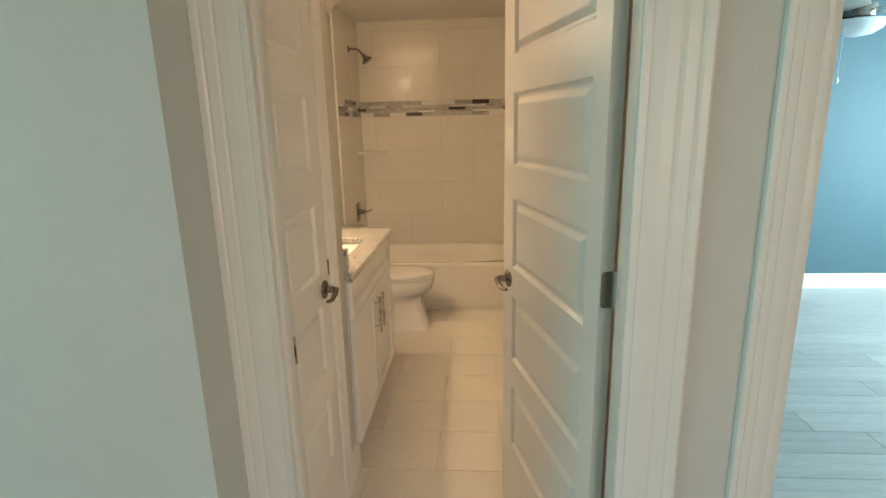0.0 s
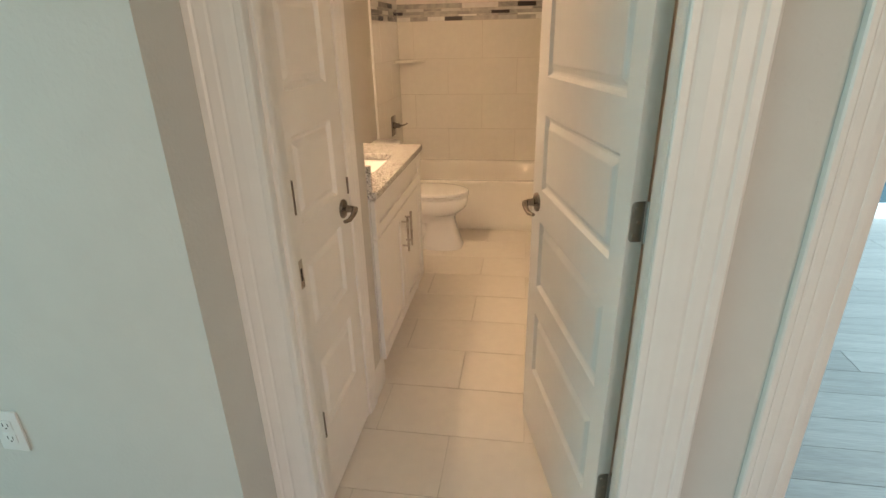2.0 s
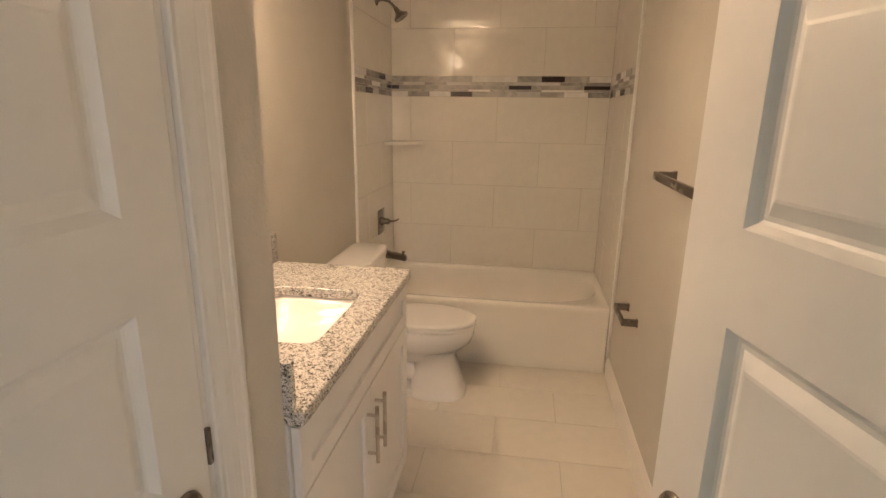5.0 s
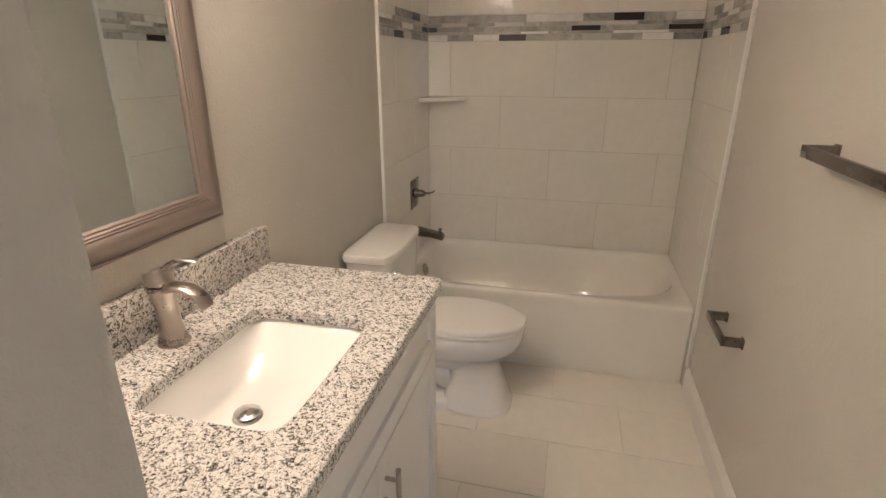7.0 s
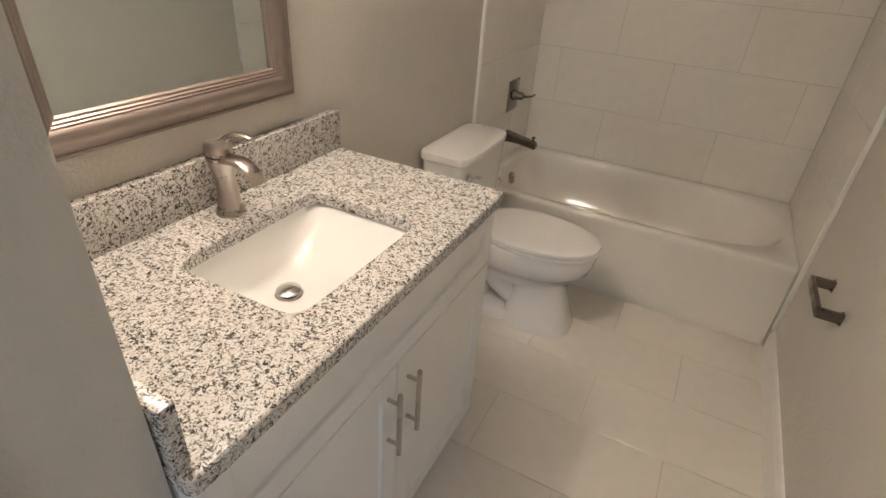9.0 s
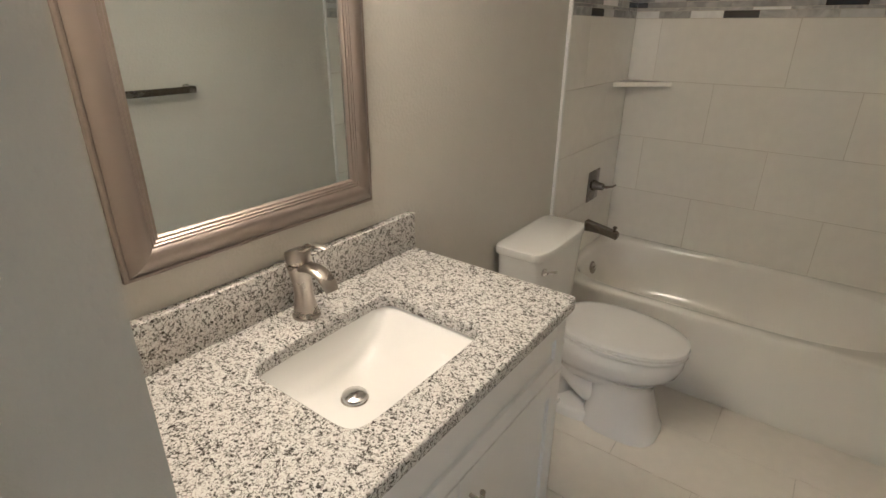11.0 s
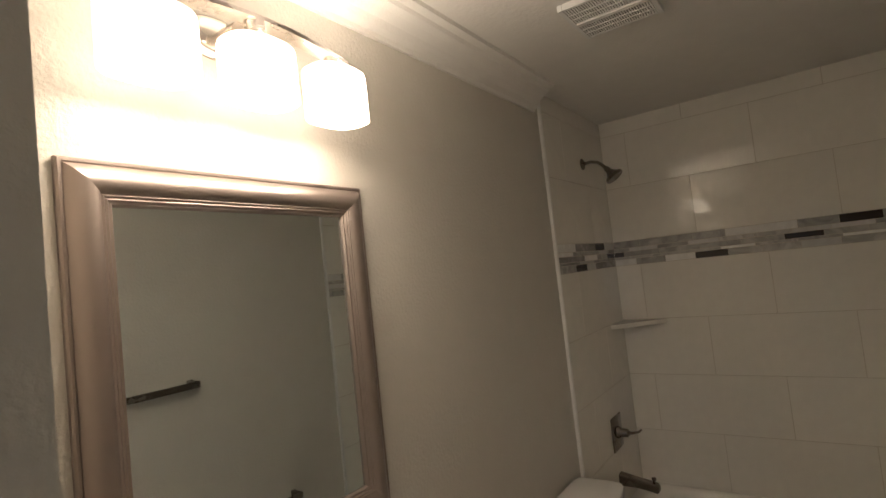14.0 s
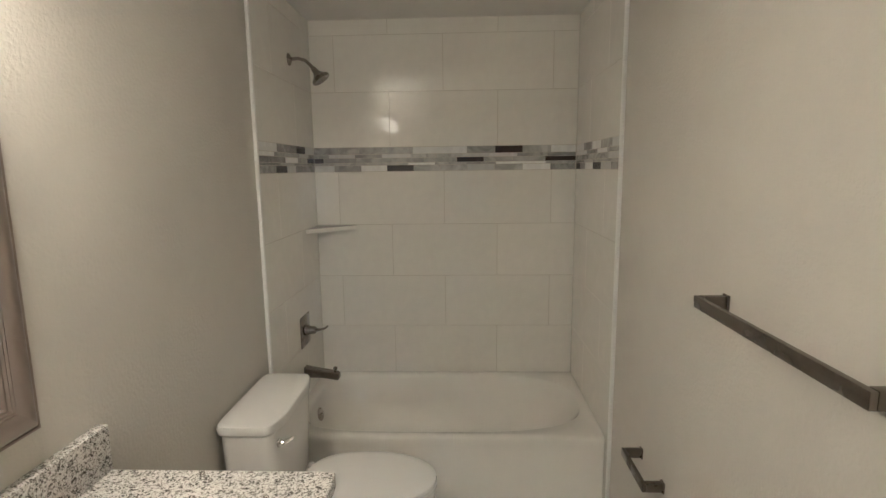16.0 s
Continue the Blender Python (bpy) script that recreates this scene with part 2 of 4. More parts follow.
def add_tube(bm, pts, radii, n=16, flat=1.0):
    """A round bar along pts; flat squeezes it across its own upward axis."""
    pts = [Vector(p) for p in pts]
    rings, side = [], None
    for i, p in enumerate(pts):
        d = (pts[min(i + 1, len(pts) - 1)] - pts[max(i - 1, 0)]).normalized()
        if side is None:
            side = d.cross(Vector((0, 0, 1)))
            if side.length < 1e-3:
                side = d.cross(Vector((0, 1, 0)))
        side = (side - d * side.dot(d)).normalized()
        up = side.cross(d)
        r = radii[i] if isinstance(radii, (list, tuple)) else radii
        rings.append([p + side * (r * math.cos(2 * math.pi * k / n)) + up * (r * flat * math.sin(2 * math.pi * k / n)) for k in range(n)])
    skin(bm, rings)


def tube(name, pts, radii, mat, parent=None, n=16, flat=1.0, world_space=True):
    bm = bmesh.new()
    add_tube(bm, pts, radii, n, flat)
    return finish(name, bm, mat, parent, True, world_space)


def lathe(name, profile, mat, m, parent=None, n=32, world_space=True):
    """profile: (radius, height) pairs, turned about local z and placed by m."""
    rings = [[(r * math.cos(2 * math.pi * k / n), r * math.sin(2 * math.pi * k / n), h) for k in range(n)] for r, h in profile]
    return loft(name, rings, mat, parent, m=m, world_space=world_space)


def strip(name, profile, path_axis, lo, hi, mat, parent=None):
    """A moulding: profile of (a, b) pairs pushed along one axis. axis y: (x, z); axis x: (y, z); axis z: (x, y)."""
    def at(t, a, b):
        return {"y": (a, t, b), "x": (t, a, b), "z": (a, b, t)}[path_axis]
    bm = bmesh.new()
    skin(bm, [[at(t, a, b) for a, b in profile] for t in (lo, hi)])
    return finish(name, bm, mat, parent)


def thing(name, base, label, category, group="", kind=""):
    ob = new(name)
    ob.location = base
    ob.empty_display_size = 0.05
    return tagged(ob, label, category, group, kind)


def structure(ob, label, category="wall"):
    return tagged(ob, label, category, kind="structure")

# ---- the shell ----
CEIL = 2.465
WALL_E = 1.53      # east wall of the bathroom
DOOR_TOP = 2.10
structure(boxes("wall_west", [((-0.11, -3.768, 0), (0, 0.11, CEIL))], BATH_PAINT), "greige painted wall behind the vanity and toilet")
structure(boxes("wall_north", [((0, 0.010, 0), (WALL_E, 0.11, CEIL))], BATH_PAINT), "painted wall carrying the tub tile")
structure(boxes("wall_east", [((WALL_E, -3.768, 0), (1.64, 0.11, CEIL))], BATH_PAINT), "greige painted wall with towel bar and paper holder")
CL_X, CL_Y = 0.532, -2.889     # outer corner of the closet
CD0, CD1 = -3.628, -3.122     # closet doorway
structure(boxes("wall_closet", [((0.42, -3.768, 0), (CL_X, CD0, CEIL)), ((0.42, CD0, DOOR_TOP), (CL_X, CD1, CEIL)),
                                ((0.42, CD1, 0), (CL_X, CL_Y, CEIL)), ((0, CL_Y - 0.10, 0), (0.42, CL_Y, CEIL))], BATH_PAINT),
          "greige painted wall round the linen closet")
BD0, BD1 = 0.615, 1.453       # bathroom doorway
RD0, RD1 = 1.756, 2.66        # bedroom doorway
SY0, SY1 = -3.87, -3.768
structure(boxes("wall_south", [((-0.11, SY0, 0), (BD0, SY1, CEIL)), ((BD0, SY0, DOOR_TOP + 0.01), (BD1, SY1, CEIL)),
                               ((BD1, SY0, 0), (RD0, SY1, CEIL)), ((RD0, SY0, DOOR_TOP + 0.01), (RD1, SY1, CEIL)),
                               ((RD1, SY0, 0), (6.0, SY1, CEIL))], HALL_PAINT), "pale grey hall wall with two doorways")
HX, HY = 0.526, -4.02        # outer corner of the wall beside the doorway
structure(boxes("wall_hall_left", [((-2.5, HY, 0), (HX, SY0 - 0.002, CEIL))], HALL_PAINT), "pale grey wall with an outlet, beside the bathroom door")
# hall, closed by unseen walls behind the camera, with two openings added for fill
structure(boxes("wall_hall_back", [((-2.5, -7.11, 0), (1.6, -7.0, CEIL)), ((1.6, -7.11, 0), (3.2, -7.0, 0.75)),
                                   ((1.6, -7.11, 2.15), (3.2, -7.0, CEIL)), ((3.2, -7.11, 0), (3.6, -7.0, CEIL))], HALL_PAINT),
          "pale grey unseen back wall with an opening added for fill light")
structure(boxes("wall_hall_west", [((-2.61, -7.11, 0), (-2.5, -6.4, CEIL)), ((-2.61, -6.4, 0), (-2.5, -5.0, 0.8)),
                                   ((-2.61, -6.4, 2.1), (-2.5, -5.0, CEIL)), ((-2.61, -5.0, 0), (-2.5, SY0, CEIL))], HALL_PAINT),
          "pale grey unseen end wall with an opening added for fill light")
structure(boxes("wall_hall_east", [((3.6, -7.11, 0), (3.71, SY0, CEIL))], HALL_PAINT), "pale grey end wall")
# bedroom
structure(boxes("wall_bedroom_north", [((1.64, -0.20, 0), (6.11, -0.09, CEIL))], BED_PAINT), "painted bedroom wall tinted with daylight blue")
structure(boxes("wall_bedroom_east", [((6.0, SY1, 0), (6.11, -2.8, CEIL)), ((6.0, -2.8, 0), (6.11, -1.2, 0.85)),
                                      ((6.0, -2.8, 2.05), (6.11, -1.2, CEIL)), ((6.0, -1.2, 0), (6.11, -0.20, CEIL))], BED_PAINT),
          "bedroom wall tinted with daylight blue, with a window opening")
structure(boxes("wall_bedroom_west", [((1.642, SY1, 0), (1.66, -0.20, CEIL))], BED_PAINT), "painted bedroom wall tinted with daylight blue")
structure(boxes("ceiling", [((-0.11, SY1, CEIL), (1.64, 0.11, CEIL + 0.1))], CEIL_PAINT), "off-white textured bathroom ceiling", "ceiling")
structure(boxes("ceiling_hall", [((-2.61, -7.11, CEIL), (6.11, SY1 - 0.001, CEIL + 0.1))], CEIL_PAINT), "off-white hall ceiling", "ceiling")
structure(boxes("ceiling_bedroom", [((1.641, SY1, CEIL), (6.11, -0.09, CEIL + 0.1))], CEIL_PAINT), "off-white bedroom ceiling", "ceiling")
floor = structure(box("floor", (-0.11, -3.80, -0.06), (1.64, 0.11, -0.004), FLOOR_GROUT), "ivory tiled bathroom floor with thin grout joints", "floor")
floor_hall = structure(boxes("floor_hall", [((-2.61, -7.11, -0.06), (6.11, -3.80, -0.008)), ((1.64, -3.80, -0.06), (6.11, -0.09, -0.008))], FLOOR_GROUT),
                       "grey oak plank floor of hall and bedroom", "floor")

# ---- trim ----
CASING = [(0, 0), (0.010, 0), (0.013, 0.003), (0.013, 0.014), (0.0115, 0.017), (0.013, 0.022), (0.016, 0.040), (0.0165, 0.060), (0.015, 0.066), (0.017, 0.071),
          (0.018, 0.090), (0.0165, 0.095), (0.019, 0.100), (0.019, 0.113), (0.015, 0.118), (0, 0.118)]


def casing_set(name, label, axis, face, sign, a0, a1, top, scale=1.0, left_scale=None):
    """Casing round a doorway on the wall face; axis: the wall's run; sign: the side on which it stands proud."""
    root = thing(name, ((a0 + a1) / 2, face, 0) if axis == "x" else (face, (a0 + a1) / 2, 0), label, "door casing", kind="structure")
    wd = 0.118 * scale
    scales = (left_scale or scale, scale)
    for side, edge, sc in ((-1, a0, scales[0]), (1, a1, scales[1])):
        prof = []
        for d, w in CASING:
            along, out = edge + side * w * sc, face + sign * d
            prof.append((along, out) if axis == "x" else (out, along))
        strip("side_casing", prof, "z", 0.0, top, WHITE_TRIM, root)
    head = [(face + sign * d, top + w * scale) for d, w in CASING]
    strip("head_casing", head, axis, a0 - 0.118 * scales[0], a1 + wd, WHITE_TRIM, root)
    return root


casing_set("trim_bath_door", "white fluted casing round the bathroom doorway", "x", SY0, -1, BD0 + 0.026, BD1 - 0.042, DOOR_TOP, 1.16, 1.0)
casing_set("trim_bath_door_inner", "white casing inside the bathroom doorway", "x", SY1, 1, BD0 + 0.004, BD1 + 0.002, DOOR_TOP, 0.55)
casing_set("trim_bedroom_door", "white fluted casing round the bedroom doorway", "x", SY0, -1, RD0, RD1, DOOR_TOP, 0.72)
casing_set("trim_closet_door", "white casing round the closet door", "y", CL_X, 1, CD0 - 0.002, CD1 + 0.002, DOOR_TOP, 0.72)

jamb = thing("jamb_bath", ((BD0 + BD1) / 2, SY0, 0), "white door jamb with stop and a strike plate", "door frame", kind="structure")
box("side_jamb", (BD0, SY0 - 0.004, 0), (BD0 + 0.018, SY1 + 0.002, DOOR_TOP), WHITE_TRIM, jamb, 0.001)
box("side_jamb", (BD1 - 0.018, SY0 - 0.004, 0), (BD1, SY1 + 0.004, DOOR_TOP), WHITE_TRIM, jamb, 0.001)
box("head_jamb", (BD0 + 0.018, SY0 - 0.004, DOOR_TOP - 0.012), (BD1 - 0.018, SY1 + 0.004, DOOR_TOP + 0.006), WHITE_TRIM, jamb, 0.001)
box("door_stop", (BD0 + 0.018, -3.845, 0), (BD0 + 0.029, -3.806, DOOR_TOP - 0.012), WHITE_TRIM, jamb, 0.002)
box("door_stop", (BD1 - 0.044, SY0 - 0.003, 0), (BD1 - 0.018, -3.806, DOOR_TOP - 0.012), WHITE_TRIM, jamb, 0.002)
# strip and block added to close the hinge gap with its shade colour
box("gap_fill", (BD1 - 0.0195, -3.805, 0.0), (BD1 - 0.0175, SY1 + 0.004, DOOR_TOP - 0.013), GAP_BROWN, jamb)
box("gap_fill", (BD1 - 0.0195, SY1 + 0.0045, 0.0), (BD1 - 0.001, -3.733, DOOR_TOP - 0.013), GAP_BROWN, jamb, 0.001)
box("strike_plate", (BD0 + 0.018, -3.790, 0.955), (BD0 + 0.0195, -3.7665, 1.030), NICKEL, jamb, 0.0006)
# flat dark plate: the shade of the strike's hole as colour
box("strike_hole", (BD0 + 0.0192, -3.783, 0.976), (BD0 + 0.0199, -3.773, 1.008), HOLE_DARK, jamb)

jamb2 = thing("jamb_bedroom", ((RD0 + RD1) / 2, SY0, 0), "white bedroom door jamb", "door frame", kind="structure")
box("side_jamb", (RD0, SY0 - 0.004, 0), (RD0 + 0.018, SY1 + 0.004, DOOR_TOP), WHITE_TRIM, jamb2, 0.001)
box("side_jamb", (RD1 - 0.018, SY0 - 0.004, 0), (RD1, SY1 + 0.004, DOOR_TOP), WHITE_TRIM, jamb2, 0.001)
box("head_jamb", (RD0 + 0.018, SY0 - 0.004, DOOR_TOP - 0.012), (RD1 - 0.018, SY1 + 0.004, DOOR_TOP + 0.006), WHITE_TRIM, jamb2, 0.001)

BASE_P = [(0, 0), (0.014, 0), (0.014, 0.095), (0.010, 0.108), (0.010, 0.116), (0.005, 0.127), (0, 0.130)]
structure(strip("baseboard_east", [(WALL_E - d, z) for d, z in BASE_P], "y", SY1, -0.835, WHITE_TRIM), "white baseboard along the greige wall", "baseboard")
structure(strip("baseboard_west", [(d, z) for d, z in BASE_P], "y", -1.885, -0.835, WHITE_TRIM), "white baseboard behind the toilet", "baseboard")
structure(strip("baseboard_closet", [(CL_X + d, z) for d, z in BASE_P], "y", CD1 + 0.09, CL_Y + 0.014, WHITE_TRIM), "short white baseboard at the closet corner", "baseboard")
structure(strip("baseboard_hall", [(HY - d, z) for d, z in BASE_P], "x", -2.5, HX, WHITE_TRIM), "white hall baseboard", "baseboard")
structure(strip("baseboard_hall_right", [(SY0 - d, z) for d, z in BASE_P], "x", BD1 + 0.102, RD0 - 0.086, WHITE_TRIM), "white hall baseboard", "baseboard")
structure(strip("baseboard_bedroom", [(-0.20 - d, z * 1.05) for d, z in BASE_P], "x", 1.66, 6.0, WHITE_TRIM), "white bedroom baseboard", "baseboard")
CROWN = [(0, -0.105), (0.010, -0.105), (0.014, -0.092), (0.030, -0.080), (0.040, -0.062), (0.062, -0.045), (0.082, -0.034), (0.088, -0.022),
         (0.112, -0.016), (0.112, 0), (0, 0)]
structure(strip("trim_crown", [(d, CEIL + z) for d, z in CROWN], "y", CL_Y, -0.885, CEIL_PAINT), "off-white crown moulding above the vanity wall", "crown moulding")

# ---- tub surround ----
TRIM_Y = -0.835
for nm, x0, x1 in (("trim_tile_edge", 0.0, 0.016), ("trim_tile_edge", WALL_E - 0.016, WALL_E)):
    structure(box(nm, (x0, TRIM_Y - 0.008, 0.13), (x1, TRIM_Y + 0.008, CEIL - (0.03 if x0 == 0 else 0)), CAULK, None, 0.003), "thin white tile edge trim", "trim")




def panel_leaf(name, w, h, mat, root, panels, stile=0.105, thick=0.035, hinge_stile=0.078):
    """A moulded door leaf, hinge edge at local x 0, running to +x; raised panels on both faces (local y)."""
    bm = bmesh.new()
    d = 0.013
    add_box(bm, (0, -thick / 2 + d, 0), (w, thick / 2 - d, h))
    for s in (-1, 1):
        def slab(x0, x1, z0, z1):
            ya, yb = sorted((s * (thick / 2 - d), s * thick / 2))
            add_box(bm, (x0, ya, z0), (x1, yb, z1))
        slab(0, hinge_stile, 0, h)
        slab(w - stile, w, 0, h)
        zs = [0] + [z for p in panels for z in p] + [h]
        for z0, z1 in zip(zs[::2], zs[1::2]):
            slab(hinge_stile, w - stile, z0, z1)
        for z0, z1 in panels:
            def ring(i, depth):
                y = s * (thick / 2 - depth)
                return [(hinge_stile + i, y, z0 + i), (w - stile - i, y, z0 + i), (w - stile - i, y, z1 - i), (hinge_stile + i, y, z1 - i)]
            skin(bm, [ring(0.0, 0.0), ring(0.003, 0.004), ring(0.009, 0.0105), ring(0.013, 0.0125), ring(0.019, 0.0125), ring(0.036, 0.0025), ring(0.040, 0.0015)], cap0=False)
    return finish(name, bm, mat, root, False, False)


def lever(root, x, z, y, face, turn, reach=0.105):
    """A lever handle on a leaf at local (x, y, z); face: side; turn: direction of the lever."""
    m = Matrix.Translation((x, y, z)) @ Euler((radians(-90 * face), 0, 0)).to_matrix().to_4x4()
    lathe("rosette", [(0.033, 0), (0.034, 0.004), (0.031, 0.009), (0.020, 0.013), (0.013, 0.016), (0.012, 0.038)], DARK_NICKEL, m, root, 32, False)
    yy = y + face * 0.045
    pts = [(x - turn * 0.004, y + face * 0.030, z), (x, yy, z), (x + turn * 0.02, yy + face * 0.006, z - 0.001), (x + turn * 0.05, yy + face * 0.008, z - 0.006),
           (x + turn * 0.08, yy + face * 0.006, z - 0.012), (x + turn * reach, yy - face * 0.002, z - 0.010)]
    tube("lever", pts, [0.011, 0.012, 0.010, 0.009, 0.0085, 0.007], DARK_NICKEL, root, 14, 0.8, False)


def hinge(root, z, along_x, y0, y1, kx, ky):
    """A butt hinge: leaf plate on the hinge edge with rounded corners, screws and a knuckle."""
    ya, yb = sorted((y0, y1))
    rad = 0.010
    pts = [(yb - rad + rad * math.sin(radians(22.5 * k)), z + 0.045 - rad + rad * math.cos(radians(22.5 * k))) for k in range(5)]
    pts += [(yb - rad + rad * math.sin(radians(90 + 22.5 * k)), z - 0.045 + rad + rad * math.cos(radians(90 + 22.5 * k))) for k in range(5)]
    pts += [(ya, z - 0.045), (ya, z + 0.045)]
    bm = bmesh.new()
    skin(bm, [[(x, a, b) for a, b in pts] for x in (along_x - 0.0022, along_x + 0.0002)])
    finish("hinge_plate", bm, HINGE_STEEL, root, False, False)
    box("jamb_leaf", (kx - 0.002, ky - 0.030, z - 0.045), (kx + 0.0002, ky - 0.004, z + 0.045), HINGE_STEEL, root, 0.0008, 1, None, False)
    for dz in (-0.03, 0, 0.03):
        lathe("screw", [(0.0042, 0), (0.0036, 0.0008)], NICKEL,
              Matrix.Translation((along_x - 0.0022, ya * (0.35 if dz else 0.65) + yb * (0.65 if dz else 0.35), z + dz)) @ Euler((0, radians(-90), 0)).to_matrix().to_4x4(), root, 10, False)
    tube("hinge_knuckle", [(kx, ky, z - 0.046), (kx, ky, z + 0.046)], 0.0065, HINGE_STEEL, root, 12, 1.0, False)


PANELS = [(0.290, 0.545), (0.655, 0.905), (1.018, 1.266), (1.383, 1.626), (1.748, 1.985)]
door = thing("door_bath", (1.416, -3.768, 0.0), "white five-panel bathroom door standing open", "door", kind="structure")
DOOR_DIR = math.degrees(math.atan2(0.971, -0.240))
door.matrix_world = pose(1.416, -3.768, 0.012, 0, 0, DOOR_DIR)
panel_leaf("leaf", 0.765, 2.075, DOOR_PAINT, door, PANELS).location = (0.003, 0.0195, 0)
lever(door, 0.765 - 0.062, 0.965, 0.037, 1, -1)
lever(door, 0.765 - 0.062, 0.965, 0.002, -1, -1)
for z in (0.40, 1.15, 1.88):
    hinge(door, z - 0.012, 0.003, 0.006, 0.034, -0.004, -0.002)

cdoor = thing("door_closet", (CL_X, CD0, 0.0), "white five-panel linen closet door, closed", "door", kind="structure")
cdoor.matrix_world = pose(CL_X - 0.012, CD0 + 0.016, 0.012, 0, 0, 90)
panel_leaf("leaf", CD1 - CD0 - 0.032, 2.075, DOOR_PAINT, cdoor, PANELS, 0.095)
lever(cdoor, CD1 - CD0 - 0.032 - 0.062, 0.955, -0.0175, -1, -1)
for z in (0.375, 1.125, 1.85):
    tube("hinge_knuckle", [(-0.014, -0.042, z - 0.046), (-0.014, -0.042, z + 0.046)], 0.008, DARK_NICKEL, cdoor, 12, 1.0, False)
box("latch_plate", (CD1 - CD0 - 0.031, -0.022, 0.990), (CD1 - CD0 - 0.022, -0.005, 1.050), DARK_NICKEL, cdoor, 0.001, 1, None, False)
cj = thing("jamb_closet", (CL_X, (CD0 + CD1) / 2, 0), "white closet door jamb", "door frame", kind="structure")
box("side_jamb", (0.42, CD0, 0), (CL_X + 0.003, CD0 + 0.012, DOOR_TOP), WHITE_TRIM, cj)
box("side_jamb", (0.42, CD1 - 0.012, 0), (CL_X + 0.003, CD1, DOOR_TOP), WHITE_TRIM, cj)
box("head_jamb", (0.42, CD0 + 0.012, DOOR_TOP - 0.010), (CL_X + 0.003, CD1 - 0.012, DOOR_TOP), WHITE_TRIM, cj)

# ---- vanity ----
VX, VY0, VY1, CT = 0.572, -2.886, -1.89, 0.935
vanity = thing("vanity_cabinet", (0.28, -2.395, 0), "white shaker vanity cabinet with two doors", "vanity")
CF = 0.535
cb = bmesh.new()
add_box(cb, (0.004, VY0 + 0.006, 0.10), (CF - 0.02, VY0 + 0.024, CT - 0.032))
add_box(cb, (0.004, VY1 - 0.032, 0.0), (CF - 0.02, VY1 - 0.014, CT - 0.032))
add_box(cb, (0.004, VY0 + 0.024, 0.10), (CF - 0.02, VY1 - 0.032, 0.118))
add_box(cb, (0.004, VY0 + 0.024, 0.118), (0.012, VY1 - 0.032, CT - 0.032))
add_box(cb, (CF - 0.02, VY0 + 0.004, 0.10), (CF, VY0 + 0.055, CT - 0.032))
add_box(cb, (CF - 0.02, VY1 - 0.062, 0.10), (CF, VY1 - 0.012, CT - 0.032))
add_box(cb, (CF - 0.02, VY0 + 0.055, 0.10), (CF, VY1 - 0.062, 0.125))
add_box(cb, (CF - 0.02, VY0 + 0.055, 0.70), (CF, VY1 - 0.062, 0.735))
add_box(cb, (CF - 0.02, VY0 + 0.055, CT - 0.055), (CF, VY1 - 0.062, CT - 0.032))
finish("carcass", cb, CABINET_PAINT, vanity)
box("toe_kick", (CF - 0.09, VY0 + 0.024, 0.0), (CF - 0.075, VY1 - 0.032, 0.10), CABINET_PAINT, vanity)


def shaker(name, y0, y1, z0, z1, rail):
    """A shaker front: recessed flat panel inside a square frame."""
    bm = bmesh.new()
    x0, x1 = CF + 0.002, CF + 0.021
    add_box(bm, (x0, y0, z0), (x1, y0 + rail, z1), 0.0012, 1)
    add_box(bm, (x0, y1 - rail, z0), (x1, y1, z1), 0.0012, 1)
    add_box(bm, (x0, y0 + rail, z0), (x1, y1 - rail, z0 + rail), 0.0012, 1)
    add_box(bm, (x0, y0 + rail, z1 - rail), (x1, y1 - rail, z1), 0.0012, 1)
    add_box(bm, (x0, y0 + rail, z0 + rail), (x1 - 0.010, y1 - rail, z1 - rail))
    return finish(name, bm, CABINET_PAINT, vanity)


YM = -2.395
shaker("drawer_front", VY0 + 0.012, VY1 - 0.020, 0.722, CT - 0.045, 0.052)
for nm, y0, y1, hy in (("door", VY0 + 0.012, YM - 0.002, YM - 0.038), ("door", YM + 0.002, VY1 - 0.020, YM + 0.044)):
    dr = shaker(nm, y0, y1, 0.115, 0.716, 0.058)
    hb = bmesh.new()
    add_tube(hb, [(CF + 0.052, hy, 0.485), (CF + 0.052, hy, 0.675)], 0.0062, 14)
    for z in (0.515, 0.645):
        add_tube(hb, [(CF + 0.018, hy, z), (CF + 0.052, hy, z)], 0.005, 10)
    h = finish("handle", hb, NICKEL, vanity, True)
    h.parent, h.matrix_parent_inverse = dr, Matrix.Identity(4)
    tagged(h, "brushed nickel bar handle")

top = thing("countertop", (0.28, -2.395, CT - 0.03), "speckled grey and white granite vanity top with splashes", "countertop")
SX0, SX1, SY_A, SY_B = 0.160, 0.468, -2.585, -2.172


def slab_with_hole():
    n = 64
    hole = lambda z, g=0.0: oval(z, SX0 - g, SX1 + g, SY_A - g, SY_B + g, 9.0, n)
    rim = lambda z, g=0.0: oval(z, 0.0 + g, VX - g, VY0 + g, VY1 - g, 60.0, n)
    bm = bmesh.new()
    rows = [rim(CT - 0.032, 0.001), rim(CT - 0.031), rim(CT - 0.003), rim(CT, 0.003), hole(CT, 0.003), hole(CT - 0.003), hole(CT - 0.032)]
    rows.append(rows[0])
    vr = [[bm.verts.new(p) for p in r] for r in rows[:-1]]
    vr.append(vr[0])
    for a, b in zip(vr, vr[1:]):
        for i in range(n):
            bm.faces.new((a[i], a[(i + 1) % n], b[(i + 1) % n], b[i]))
    return bm


